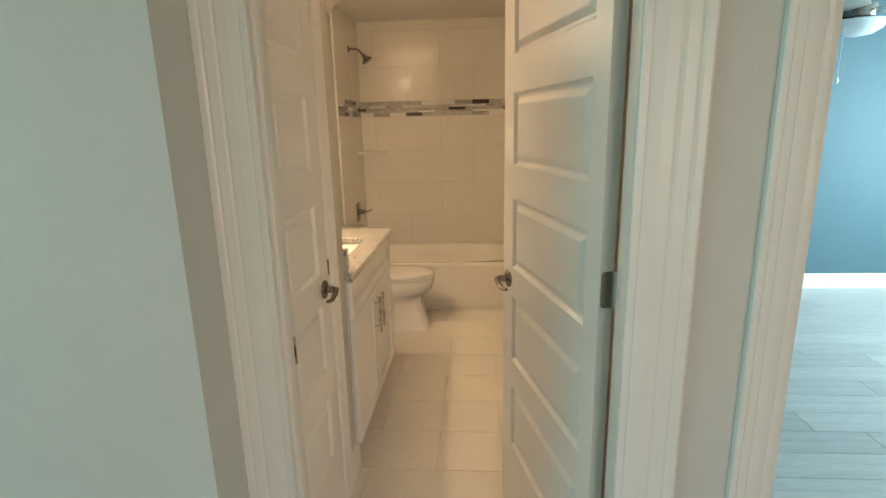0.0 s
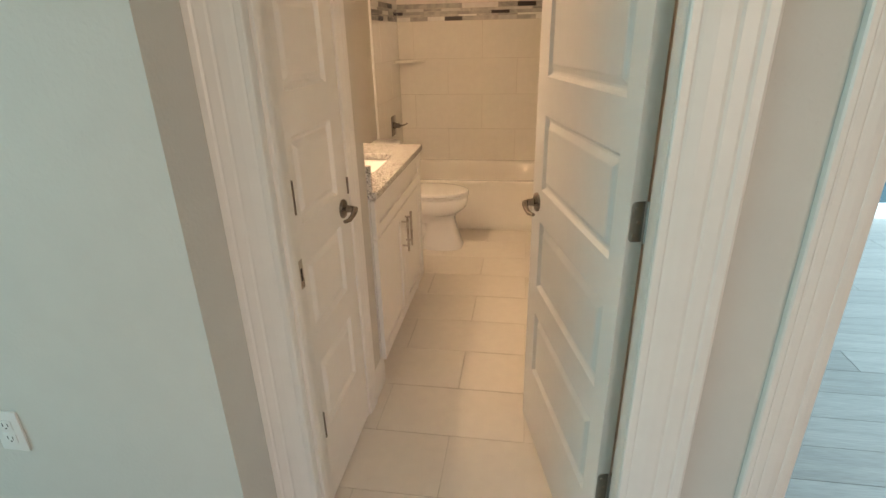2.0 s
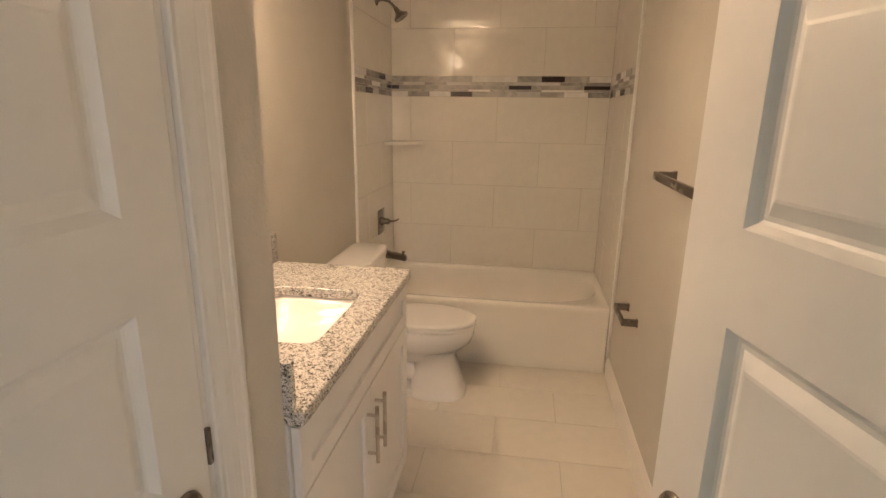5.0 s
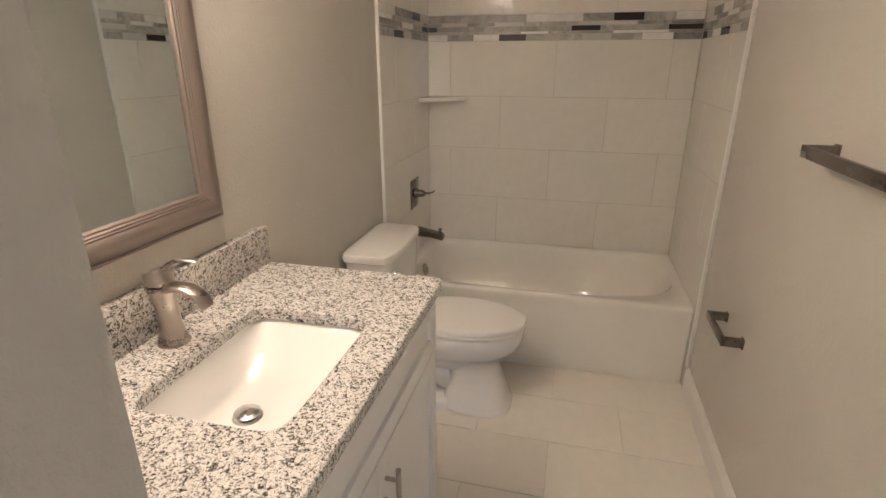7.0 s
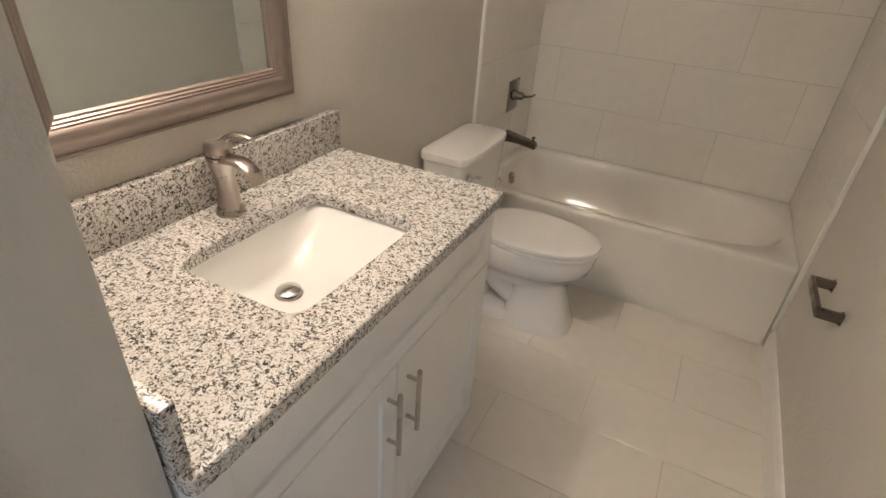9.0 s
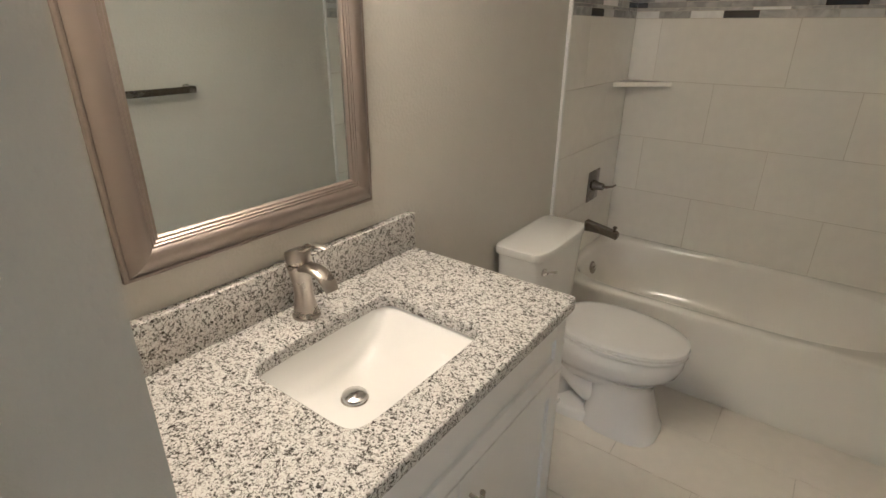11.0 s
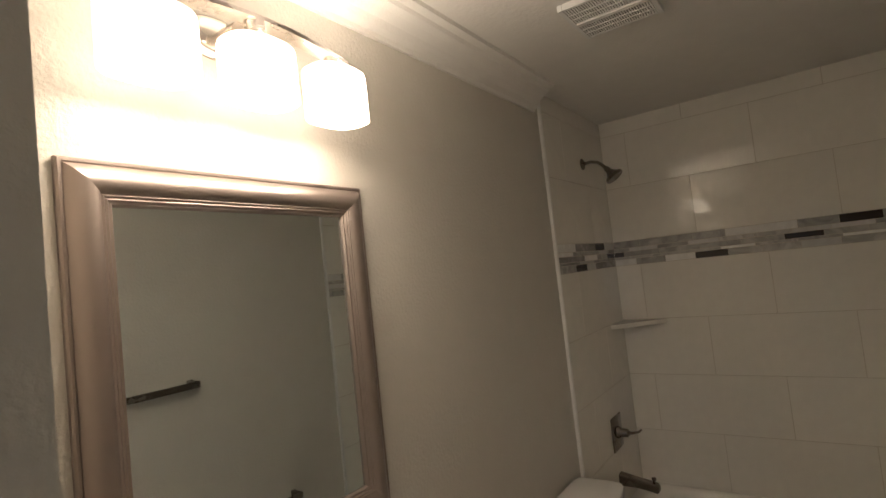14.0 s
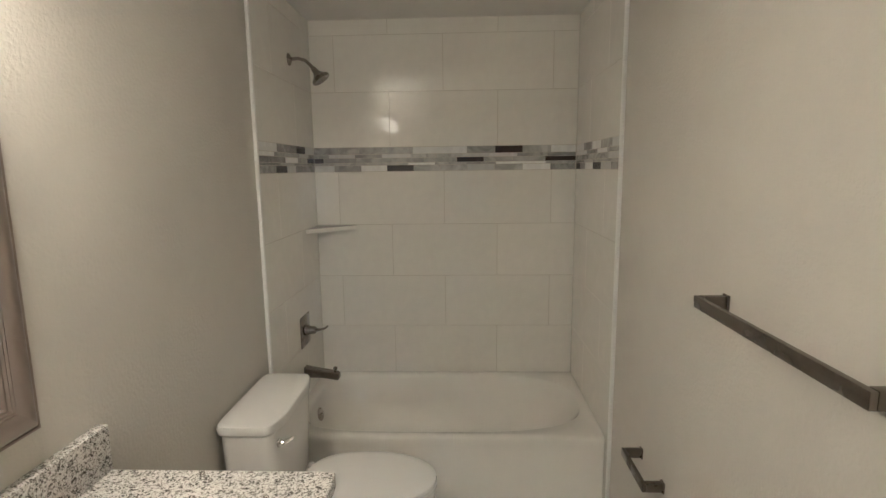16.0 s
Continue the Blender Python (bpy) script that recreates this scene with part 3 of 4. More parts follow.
finish("slab", slab_with_hole(), GRANITE, top, True)
box("backsplash", (0.001, VY0 + 0.002, CT), (0.030, VY1 - 0.001, CT + 0.115), GRANITE, top, 0.002)
box("sidesplash", (0.030, VY0 + 0.002, CT), (0.548, VY0 + 0.024, CT + 0.105), GRANITE, top, 0.002)

sink = thing("sink", (0.314, -2.378, 0.78), "white rectangular undermount sink basin", "sink")
g = 0.006
loft("basin", [oval(CT - 0.033, SX0 - 0.03, SX1 + 0.03, SY_A - 0.03, SY_B + 0.03, 9, 64), oval(CT - 0.034, SX0 - g, SX1 + g, SY_A - g, SY_B + g, 9, 64),
               oval(CT - 0.05, SX0 - g + 0.004, SX1 + g - 0.003, SY_A - g + 0.003, SY_B + g - 0.012, 8, 64),
               oval(CT - 0.090, SX0 + 0.006, SX1 - 0.030, SY_A + 0.020, SY_B - 0.050, 6, 64),
               oval(CT - 0.128, SX0 + 0.014, SX1 - 0.085, SY_A + 0.055, SY_B - 0.100, 5, 64),
               oval(CT - 0.144, SX0 + 0.034, SX1 - 0.130, SY_A + 0.105, SY_B - 0.145, 3, 64),
               oval(CT - 0.148, 0.237, 0.287, -2.420, -2.370, 2, 64)], CERAMIC, sink, cap0=False, angle=60)
DR = (0.262, -2.395, CT - 0.150)
lathe("drain_stopper", [(0.008, 0.0), (0.008, 0.009), (0.026, 0.0095), (0.0285, 0.011), (0.0285, 0.0135), (0.027, 0.0148), (0.012, 0.0175), (0.001, 0.0185)], CHROME, Matrix.Translation(DR), sink, 40)
# dark disc paints the shade under the stopper
lathe("drain_hole", [(0.027, 0.0012), (0.020, 0.0022), (0.001, 0.0024)], HOLE_DARK, Matrix.Translation(DR), sink, 32)
lathe("drain_ring", [(0.032, -0.004), (0.033, 0.002), (0.031, 0.004), (0.027, 0.002), (0.027, -0.004)], NICKEL, Matrix.Translation(DR), sink, 32)

FY = -2.372
faucet = thing("faucet", (0.085, FY, CT), "brushed nickel single-handle faucet", "faucet")


def round_ring(z, cx, r, tilt=0.0, n=40):
    """A circle at height z; tilt lifts it towards +x."""
    r *= 1.12
    return [(cx + r * math.cos(2 * math.pi * k / n), FY + r * math.sin(2 * math.pi * k / n), CT + z + tilt * math.cos(2 * math.pi * k / n)) for k in range(n)]


loft("body", [round_ring(0, 0.088, 0.030), round_ring(0.005, 0.088, 0.030), round_ring(0.009, 0.088, 0.0275), round_ring(0.014, 0.088, 0.0265), round_ring(0.035, 0.087, 0.0225),
              round_ring(0.060, 0.086, 0.0200), round_ring(0.085, 0.084, 0.0205), round_ring(0.108, 0.082, 0.0232), round_ring(0.126, 0.080, 0.0262, -0.001),
              round_ring(0.133, 0.079, 0.0275, -0.002), round_ring(0.136, 0.079, 0.0265, -0.002)], NICKEL, faucet, angle=50)
tube("spout", [(0.074, FY, CT + 0.119), (0.092, FY, CT + 0.1265), (0.110, FY, CT + 0.132), (0.130, FY, CT + 0.1345), (0.150, FY, CT + 0.132), (0.167, FY, CT + 0.124), (0.180, FY, CT + 0.112), (0.187, FY, CT + 0.100), (0.188, FY, CT + 0.096)],
     [0.0225, 0.0225, 0.022, 0.0215, 0.021, 0.0205, 0.020, 0.019, 0.017], NICKEL, faucet, 32, 0.46)
loft("handle_cap", [round_ring(0.1385, 0.079, 0.0245, -0.002), round_ring(0.141, 0.079, 0.0262, -0.001), round_ring(0.158, 0.079, 0.0265, 0.004), round_ring(0.168, 0.079, 0.0258, 0.008),
                    round_ring(0.1705, 0.079, 0.0240, 0.009), round_ring(0.1715, 0.079, 0.012, 0.005)], NICKEL, faucet, angle=50)
tube("handle_lever", [(0.088, FY, CT + 0.152), (0.098, FY, CT + 0.170), (0.112, FY, CT + 0.184), (0.130, FY, CT + 0.193), (0.150, FY, CT + 0.197), (0.170, FY, CT + 0.1965), (0.182, FY, CT + 0.194)],
     [0.017, 0.0155, 0.0125, 0.0105, 0.0095, 0.0085, 0.006], NICKEL, faucet, 20, 0.45)

# ---- mirror ----
MY0, MY1, MZ0, MZ1 = -2.710, -2.055, 1.128, 1.921
mirror = thing("wall_mirror", (0, (MY0 + MY1) / 2, MZ0), "rectangular wall mirror in a champagne silver frame", "mirror")
PROF = [(0.0, 0.002), (0.0, 0.012), (0.003, 0.016), (0.007, 0.016), (0.009, 0.0145), (0.014, 0.021), (0.020, 0.0265), (0.028, 0.031), (0.036, 0.0328), (0.044, 0.032), (0.051, 0.0285),
        (0.057, 0.022), (0.060, 0.0235), (0.063, 0.0200), (0.066, 0.0215), (0.069, 0.0175), (0.073, 0.0175), (0.076, 0.012), (0.076, 0.002)]
fb = bmesh.new()
cor = [(MY0, MZ0, 1, 1), (MY1, MZ0, -1, 1), (MY1, MZ1, -1, -1), (MY0, MZ1, 1, -1)]
for (ya, za, sa, ta), (yb, zb, sb, tb) in zip(cor, cor[1:] + cor[:1]):
    skin(fb, [[(d, ya + sa * w, za + ta * w) for w, d in PROF], [(d, yb + sb * w, zb + tb * w) for w, d in PROF]])
finish("frame", fb, FRAME_METAL, mirror, True, angle=25)
gb = bmesh.new()
i, bv = 0.074, 0.024
rg = lambda k, x: [(x, MY0 + k, MZ0 + k), (x, MY1 - k, MZ0 + k), (x, MY1 - k, MZ1 - k), (x, MY0 + k, MZ1 - k)]
skin(gb, [rg(i, 0.003), rg(i, 0.0085), rg(i + bv, 0.0085)])
finish("glass", gb, MIRROR, mirror)

# ---- vanity lamp ----
lamp = thing("vanity_light", (0, -2.415, 2.19), "three-shade vanity light with frosted oval glass, lit", "wall lamp")
lathe("backplate", [(0.060, 0.0), (0.060, 0.006), (0.052, 0.012), (0.046, 0.014), (0.044, 0.019), (0.030, 0.024), (0.001, 0.025)], NICKEL,
      Matrix.Translation((0, -2.415, 2.200)) @ Euler((0, radians(90), 0)).to_matrix().to_4x4() @ Matrix.Diagonal((0.75, 1.35, 1, 1)), lamp, 40)
ab = bmesh.new()
ring = []
for k in range(25):
    u = k / 12 - 1
    y, z = -2.415 + 0.262 * u, 2.196 - 0.036 * u * u
    ring.append([(0.112, y, z - 0.009), (0.148, y, z - 0.009), (0.150, y, z - 0.002), (0.146, y, z), (0.114, y, z), (0.110, y, z - 0.002)])
skin(ab, ring)
finish("arched_bar", ab, NICKEL, lamp, True)
tube("arm", [(0.02, -2.415, 2.205), (0.07, -2.415, 2.203), (0.125, -2.415, 2.190)], 0.008, NICKEL, lamp)
SHADE_Y = [-2.612, -2.415, -2.222]
for y in SHADE_Y:
    zc = 2.196 - 0.036 * ((y + 2.415) / 0.262) ** 2
    zt = 2.143
    lathe("socket", [(0.020, 0), (0.020, zc - 0.005 - zt), (0.012, zc - 0.003 - zt)], NICKEL, Matrix.Translation((0.13, y, zt)), lamp, 20)
    e = lambda z, k, p=2.6: oval(z, 0.13 - 0.052 * k, 0.13 + 0.052 * k, y - 0.073 * k, y + 0.073 * k, p, 40)
    loft("glass_shade", [e(2.142, 0.35), e(2.1435, 0.88), e(2.140, 0.955), e(2.133, 0.992), e(2.120, 1.0), e(2.060, 1.0), e(2.036, 1.0), e(2.034, 0.97), e(2.038, 0.95), e(2.12, 0.95),
                         e(2.134, 0.90), e(2.138, 0.35)], GLOW, lamp, cap0=False, cap1=False, angle=50)

# ---- toilet ----
TY = -1.142
toilet = thing("toilet", (0.4, TY, 0), "white two-piece toilet with closed elongated lid", "toilet")


def egg(z, x0, x1, w, p=2.2, e=0.0):
    return oval(z, x0, x1, TY - w, TY + w, p, 56, e)


loft("bowl", [egg(0.205, 0.26, 0.640, 0.100, 2.6), egg(0.235, 0.24, 0.652, 0.112, 2.6), egg(0.262, 0.22, 0.672, 0.130, 2.4, 0.02), egg(0.285, 0.20, 0.705, 0.153, 2.3, 0.05),
              egg(0.315, 0.19, 0.740, 0.173, 2.2, 0.06), egg(0.355, 0.19, 0.755, 0.180, 2.2, 0.07), egg(0.395, 0.19, 0.757, 0.180, 2.2, 0.07), egg(0.403, 0.20, 0.752, 0.174, 2.2, 0.07)],
     CERAMIC, toilet, angle=60)
loft("pedestal", [egg(0, 0.395, 0.718, 0.140, 3.0), egg(0.010, 0.395, 0.718, 0.140, 3.0), egg(0.016, 0.397, 0.713, 0.136, 3.0), egg(0.06, 0.405, 0.700, 0.126, 2.9), egg(0.13, 0.415, 0.678, 0.114, 2.8),
                  egg(0.20, 0.42, 0.660, 0.107, 2.7), egg(0.245, 0.41, 0.662, 0.113, 2.6), egg(0.275, 0.40, 0.690, 0.140, 2.4, 0.04)], CERAMIC, toilet, angle=60)
loft("foot", [egg(0, 0.15, 0.46, 0.128, 4.0), egg(0.030, 0.15, 0.46, 0.128, 4.0), egg(0.042, 0.155, 0.46, 0.120, 4.0), egg(0.046, 0.17, 0.46, 0.100, 4.0)], CERAMIC, toilet, angle=50)
tube("trapway", [(0.47, TY, 0.12), (0.42, TY, 0.13), (0.37, TY, 0.165), (0.325, TY, 0.205), (0.275, TY, 0.205), (0.235, TY, 0.165), (0.22, TY, 0.10), (0.22, TY, 0.03)],
     [0.085, 0.088, 0.090, 0.090, 0.088, 0.086, 0.086, 0.090], CERAMIC, toilet, 28)
loft("tank_shelf", [egg(0.24, 0.10, 0.33, 0.085, 4.0), egg(0.30, 0.07, 0.33, 0.110, 4.0), egg(0.375, 0.04, 0.33, 0.150, 4.0), egg(0.3795, 0.05, 0.33, 0.145, 4.0)], CERAMIC, toilet, angle=60)
loft("seat", [egg(0.404, 0.27, 0.725, 0.150, 2.2, 0.08), egg(0.408, 0.27, 0.725, 0.150, 2.2, 0.08), egg(0.4085, 0.235, 0.758, 0.178, 2.2, 0.08), egg(0.409, 0.23, 0.765, 0.184, 2.2, 0.08), egg(0.420, 0.23, 0.766, 0.185, 2.2, 0.08), egg(0.423, 0.235, 0.760, 0.180, 2.2, 0.08)], CERAMIC, toilet)
loft("lid", [egg(0.4235, 0.27, 0.725, 0.150, 2.2, 0.08), egg(0.428, 0.27, 0.725, 0.150, 2.2, 0.08), egg(0.4285, 0.235, 0.758, 0.178, 2.2, 0.08), egg(0.430, 0.232, 0.764, 0.184, 2.2, 0.08), egg(0.441, 0.234, 0.762, 0.182, 2.2, 0.08), egg(0.4455, 0.24, 0.752, 0.174, 2.2, 0.08), egg(0.447, 0.26, 0.72, 0.150, 2.2, 0.08),
             egg(0.449, 0.34, 0.60, 0.08, 2.2, 0.08)], CERAMIC, toilet, angle=50)
loft("tank", [oval(0.38, 0.03, 0.200, TY - 0.20, TY + 0.20, 7), oval(0.40, 0.02, 0.206, TY - 0.208, TY + 0.208, 7), oval(0.60, 0.015, 0.212, TY - 0.224, TY + 0.224, 7), oval(0.733, 0.012, 0.218, TY - 0.232, TY + 0.232, 7)], CERAMIC, toilet)


def lid_ring(z, k):
    out = []
    for px, py, pz in oval(z, 0.006 + k, 0.222 - k, TY - 0.242 + k, TY + 0.242 - k, 9, 64):
        bow = 0.030 * (1 - ((py - TY) / 0.242) ** 2) if px > 0.11 else 0
        out.append((px + bow - (0.01 if px > 0.11 else 0), py, pz))
    return out


loft("tank_lid", [lid_ring(0.734, 0.008), lid_ring(0.738, 0.002), lid_ring(0.758, 0.0), lid_ring(0.768, 0.004), lid_ring(0.772, 0.016)], CERAMIC, toilet)
lathe("flush_boss", [(0.016, 0), (0.016, 0.008), (0.009, 0.012), (0.008, 0.02)], CHROME, Matrix.Translation((0.214, TY - 0.185, 0.685)) @ Euler((0, radians(90), 0)).to_matrix().to_4x4(), toilet, 20)
tube("flush_lever", [(0.232, TY - 0.19, 0.686), (0.240, TY - 0.165, 0.682), (0.243, TY - 0.13, 0.672), (0.240, TY - 0.115, 0.668)], [0.007, 0.007, 0.006, 0.005], CHROME, toilet)
for s in (-1, 1):
    lathe("bolt_cap", [(0.014, 0), (0.014, 0.008), (0.008, 0.018), (0.001, 0.020)], CERAMIC, Matrix.Translation((0.30, TY + s * 0.108, 0.0445)), toilet, 16)
    lathe("seat_hinge", [(0.014, 0), (0.014, 0.012), (0.010, 0.018)], CERAMIC, Matrix.Translation((0.245, TY + s * 0.075, 0.430)), toilet, 16)

# ---- bathtub ----
tub = thing("bathtub", (0.765, -0.39, 0), "white alcove bathtub with plain apron", "bathtub")
A0, A1 = 0.0126, 1.5194
R = lambda z, x0, x1, y0, y1, p: oval(z, x0, x1, y0, y1, p, 128)


def basin_ring(z, x0, x1, y0, y1, p, end):
    """A rounded basin outline whose far end (towards +x) is fuller round, by the exponent end."""
    a, b = R(z, x0, x1, y0, y1, p), R(z, x0, x1, y0, y1, end)
    return [q if q[0] > (x0 + x1) / 2 else o for o, q in zip(a, b)]


loft("shell", [R(0.0, A0, A1, -0.786, -0.004, 90), R(0.058, A0, A1, -0.786, -0.004, 90), R(0.066, A0, A1, -0.779, -0.004, 90), R(0.375, A0, A1, -0.786, -0.004, 90), R(0.396, A0, A1, -0.787, -0.004, 90),
               R(0.405, A0, A1, -0.783, -0.003, 80), R(0.410, A0, A1, -0.775, -0.003, 60), R(0.411, A0 + 0.004, A1 - 0.004, -0.762, -0.006, 40),
               basin_ring(0.409, 0.058, 1.480, -0.735, -0.032, 5.0, 2.9), basin_ring(0.402, 0.064, 1.474, -0.727, -0.040, 5.0, 2.9), basin_ring(0.385, 0.070, 1.466, -0.718, -0.048, 4.6, 2.9),
               basin_ring(0.30, 0.088, 1.40, -0.695, -0.075, 4.4, 2.8), basin_ring(0.15, 0.14, 1.27, -0.655, -0.115, 4.5, 3.0), R(0.09, 0.18, 1.19, -0.62, -0.18, 4.5), R(0.075, 0.26, 1.10, -0.55, -0.25, 4)], TUB_ENAMEL, tub, angle=60)
lathe("overflow_plate", [(0.036, 0), (0.036, 0.006), (0.030, 0.012), (0.012, 0.014), (0.001, 0.014)], NICKEL, Matrix.Translation((0.084, -0.385, 0.318)) @ Euler((0, radians(80), 0)).to_matrix().to_4x4(), tub, 28)
tube("overflow_lever", [(0.097, -0.385, 0.318), (0.104, -0.385, 0.335)], 0.004, CHROME, tub)

# ---- shower fittings ----
shower = thing("wall_shower", (0.012, -0.36, 2.185), "brushed nickel shower head on a curved arm", "shower head")
lathe("flange", [(0.030, 0), (0.029, 0.005), (0.016, 0.012), (0.010, 0.014)], DARK_NICKEL, Matrix.Translation((0.012, -0.36, 2.185)) @ Euler((0, radians(90), 0)).to_matrix().to_4x4(), shower, 28)
tube("arm", [(0.014, -0.36, 2.185), (0.060, -0.36, 2.188), (0.095, -0.36, 2.178), (0.120, -0.36, 2.155), (0.135, -0.36, 2.135)], 0.0085, DARK_NICKEL, shower)
hm = Matrix.Translation((0.135, -0.36, 2.138)) @ Euler((0, radians(145), 0)).to_matrix().to_4x4()
lathe("head", [(0.013, -0.005), (0.015, 0.012), (0.017, 0.024), (0.030, 0.040), (0.046, 0.054), (0.048, 0.064), (0.044, 0.068), (0.001, 0.066)], DARK_NICKEL, hm, shower, 32)

valve = thing("shower_valve", (0.012, -0.345, 0.78), "brushed nickel square shower valve trim with lever", "shower valve")
box("plate", (0.012, -0.420, 0.700), (0.020, -0.270, 0.868), DARK_NICKEL, valve, 0.003)
lathe("hub", [(0.030, 0), (0.028, 0.012), (0.022, 0.02), (0.020, 0.05), (0.017, 0.055)], DARK_NICKEL, Matrix.Translation((0.020, -0.345, 0.784)) @ Euler((0, radians(90), 0)).to_matrix().to_4x4(), valve, 28)
tube("lever", [(0.066, -0.345, 0.784), (0.095, -0.345, 0.786), (0.125, -0.345, 0.794), (0.140, -0.345, 0.806)], [0.012, 0.010, 0.008, 0.007], DARK_NICKEL, valve, 14, 0.7)

spout = thing("tub_spout", (0.012, -0.365, 0.55), "brushed nickel tub spout with diverter knob", "tub spout")
sb = bmesh.new()
sq = lambda x, zb, zt, w: [(x, -0.365 - w, zb), (x, -0.365 + w, zb), (x, -0.365 + w, zt - 0.006), (x, -0.365 + w - 0.006, zt), (x, -0.365 - w + 0.006, zt), (x, -0.365 - w, zt - 0.006)]
skin(sb, [sq(0.012, 0.528, 0.586, 0.028), sq(0.030, 0.531, 0.583, 0.025), sq(0.10, 0.530, 0.570, 0.023), sq(0.165, 0.520, 0.560, 0.022), sq(0.190, 0.514, 0.554, 0.021), sq(0.198, 0.520, 0.545, 0.019)])
finish("body", sb, DARK_NICKEL, spout, True, angle=30)
lathe("diverter_knob", [(0.006, 0), (0.006, 0.014), (0.011, 0.018), (0.011, 0.026), (0.006, 0.029)], DARK_NICKEL, Matrix.Translation((0.176, -0.365, 0.554)), spout, 20)

shelf = bmesh.new()
flatarc = [(0.010, 0.0), (0.252, 0.0), (0.245, -0.016), (0.030, -0.214), (0.010, -0.222)]
skin(shelf, [[(x, y, z) for x, y in flatarc] for z in (1.294, 1.316)])
tagged(finish("corner_shelf", shelf, WALL_TILE), "ivory stone corner shelf in the tub surround", "shelf")

# ---- wall bars ----


def u_bar(name, label, category, y0, y1, z, depth, h, w):
    root = thing(name, (WALL_E, (y0 + y1) / 2, z), label, category)
    xo = WALL_E - depth
    box("bar", (xo, y0, z - h / 2), (xo + w, y1, z + h / 2), DARK_NICKEL, root, 0.0015)
    for a, b in ((y0, y0 + w * 1.6), (y1 - w * 1.6, y1)):
        box("post", (xo + w + 0.0002, a, z - h / 2 - 0.0005), (WALL_E - 0.004, b, z + h / 2 + 0.0005), DARK_NICKEL, root, 0.0015)
        box("wall_plate", (WALL_E - 0.006, a - 0.004, z - h / 2 - 0.004), (WALL_E, b + 0.004, z + h / 2 + 0.004), DARK_NICKEL, root, 0.0015)


u_bar("towel_bar", "dark satin nickel square towel bar on the wall", "towel bar", -2.285, -1.718, 1.302, 0.078, 0.030, 0.013)
u_bar("paper_holder", "dark satin nickel square paper holder without a roll", "paper holder", -1.425, -1.198, 0.590, 0.072, 0.030, 0.013)

# ---- ceiling fan grille ----
grille = thing("exhaust_fan", (0.51, -1.37, CEIL), "white slotted exhaust fan grille in the ceiling", "exhaust fan")
GX0, GX1, GY0, GY1 = 0.385, 0.640, -1.50, -1.235
gbm = bmesh.new()
for a, b in (((GX0, GY0, CEIL - 0.022), (GX0 + 0.016, GY1, CEIL - 0.001)), ((GX1 - 0.016, GY0, CEIL - 0.022), (GX1, GY1, CEIL - 0.001)),
             ((GX0 + 0.016, GY0, CEIL - 0.022), (GX1 - 0.016, GY0 + 0.012, CEIL - 0.001)), ((GX0 + 0.016, GY1 - 0.012, CEIL - 0.022), (GX1 - 0.016, GY1, CEIL - 0.001)),
             ((GX0 + 0.016, -1.378, CEIL - 0.026), (GX1 - 0.016, -1.357, CEIL - 0.001))):
    add_box(gbm, a, b, 0.002, 1)
finish("frame", gbm, PLASTIC, grille, True)
sbm = bmesh.new()
for k in range(28):
    x = GX0 + 0.020 + k * (GX1 - GX0 - 0.040) / 27.0
    add_box(sbm, (x - 0.0024, GY0 + 0.012, CEIL - 0.021), (x + 0.0024, GY1 - 0.012, CEIL - 0.010))
for yy in (GY0 + 0.052, GY0 + 0.085, GY1 - 0.052, GY1 - 0.085):
    add_box(sbm, (GX0 + 0.016, yy - 0.002, CEIL - 0.0235), (GX1 - 0.016, yy + 0.002, CEIL - 0.0215))
tagged(finish("slats", sbm, PLASTIC, grille), kind="stuff")
# dark sheet behind the slats paints the shade of the fan housing
box("painted_dark_sheet", (GX0 + 0.016, GY0 + 0.012, CEIL - 0.004), (GX1 - 0.016, GY1 - 0.012, CEIL - 0.001), HOLE_DARK, grille)

# ---- outlet ----
outlet = thing("wall_outlet", (-0.063, HY, 0.650), "white double outlet with cover plate", "outlet")
OX, OZ = -0.063, 0.650
box("cover_plate", (OX - 0.038, HY - 0.006, OZ - 0.060), (OX + 0.038, HY, OZ + 0.060), PLASTIC, outlet, 0.002)
for dz in (-0.020, 0.020):
    box("socket", (OX - 0.017, HY - 0.008, OZ + dz - 0.014), (OX + 0.017, HY - 0.0062, OZ + dz + 0.014), PLASTIC, outlet, 0.0008)
    # slots are thin dark plates, their shade given by colour
    for dx in (-0.007, 0.007):
        box("slot", (OX + dx - 0.001, HY - 0.0085, OZ + dz - 0.004), (OX + dx + 0.001, HY - 0.0078, OZ + dz + 0.006), HOLE_DARK, outlet)
    box("slot", (OX - 0.002, HY - 0.0085, OZ + dz - 0.011), (OX + 0.002, HY - 0.0078, OZ + dz - 0.007), HOLE_DARK, outlet)

# ---- bedroom ceiling fan ----
FX, FYY = 3.43, -1.40
DROP = 0.17
fan = thing("ceiling_fan", (FX, FYY, CEIL), "ceiling fan with a white glass bowl and pull chain", "ceiling fan")
lathe("canopy", [(0.07, 0), (0.065, -0.03), (0.02, -0.05), (0.015, -0.06), (0.015, -0.09 - DROP), (0.09, -0.10 - DROP), (0.10, -0.13 - DROP), (0.09, -0.17 - DROP), (0.05, -0.185 - DROP)], DARK_NICKEL, Matrix.Translation((FX, FYY, CEIL)), fan)
lathe("light_bowl", [(0.06, 0.0), (0.145, -0.005), (0.150, -0.02), (0.135, -0.055), (0.09, -0.085), (0.02, -0.098), (0.001, -0.099)], FROSTED, Matrix.Translation((FX, FYY, CEIL - 0.185 - DROP)), fan)
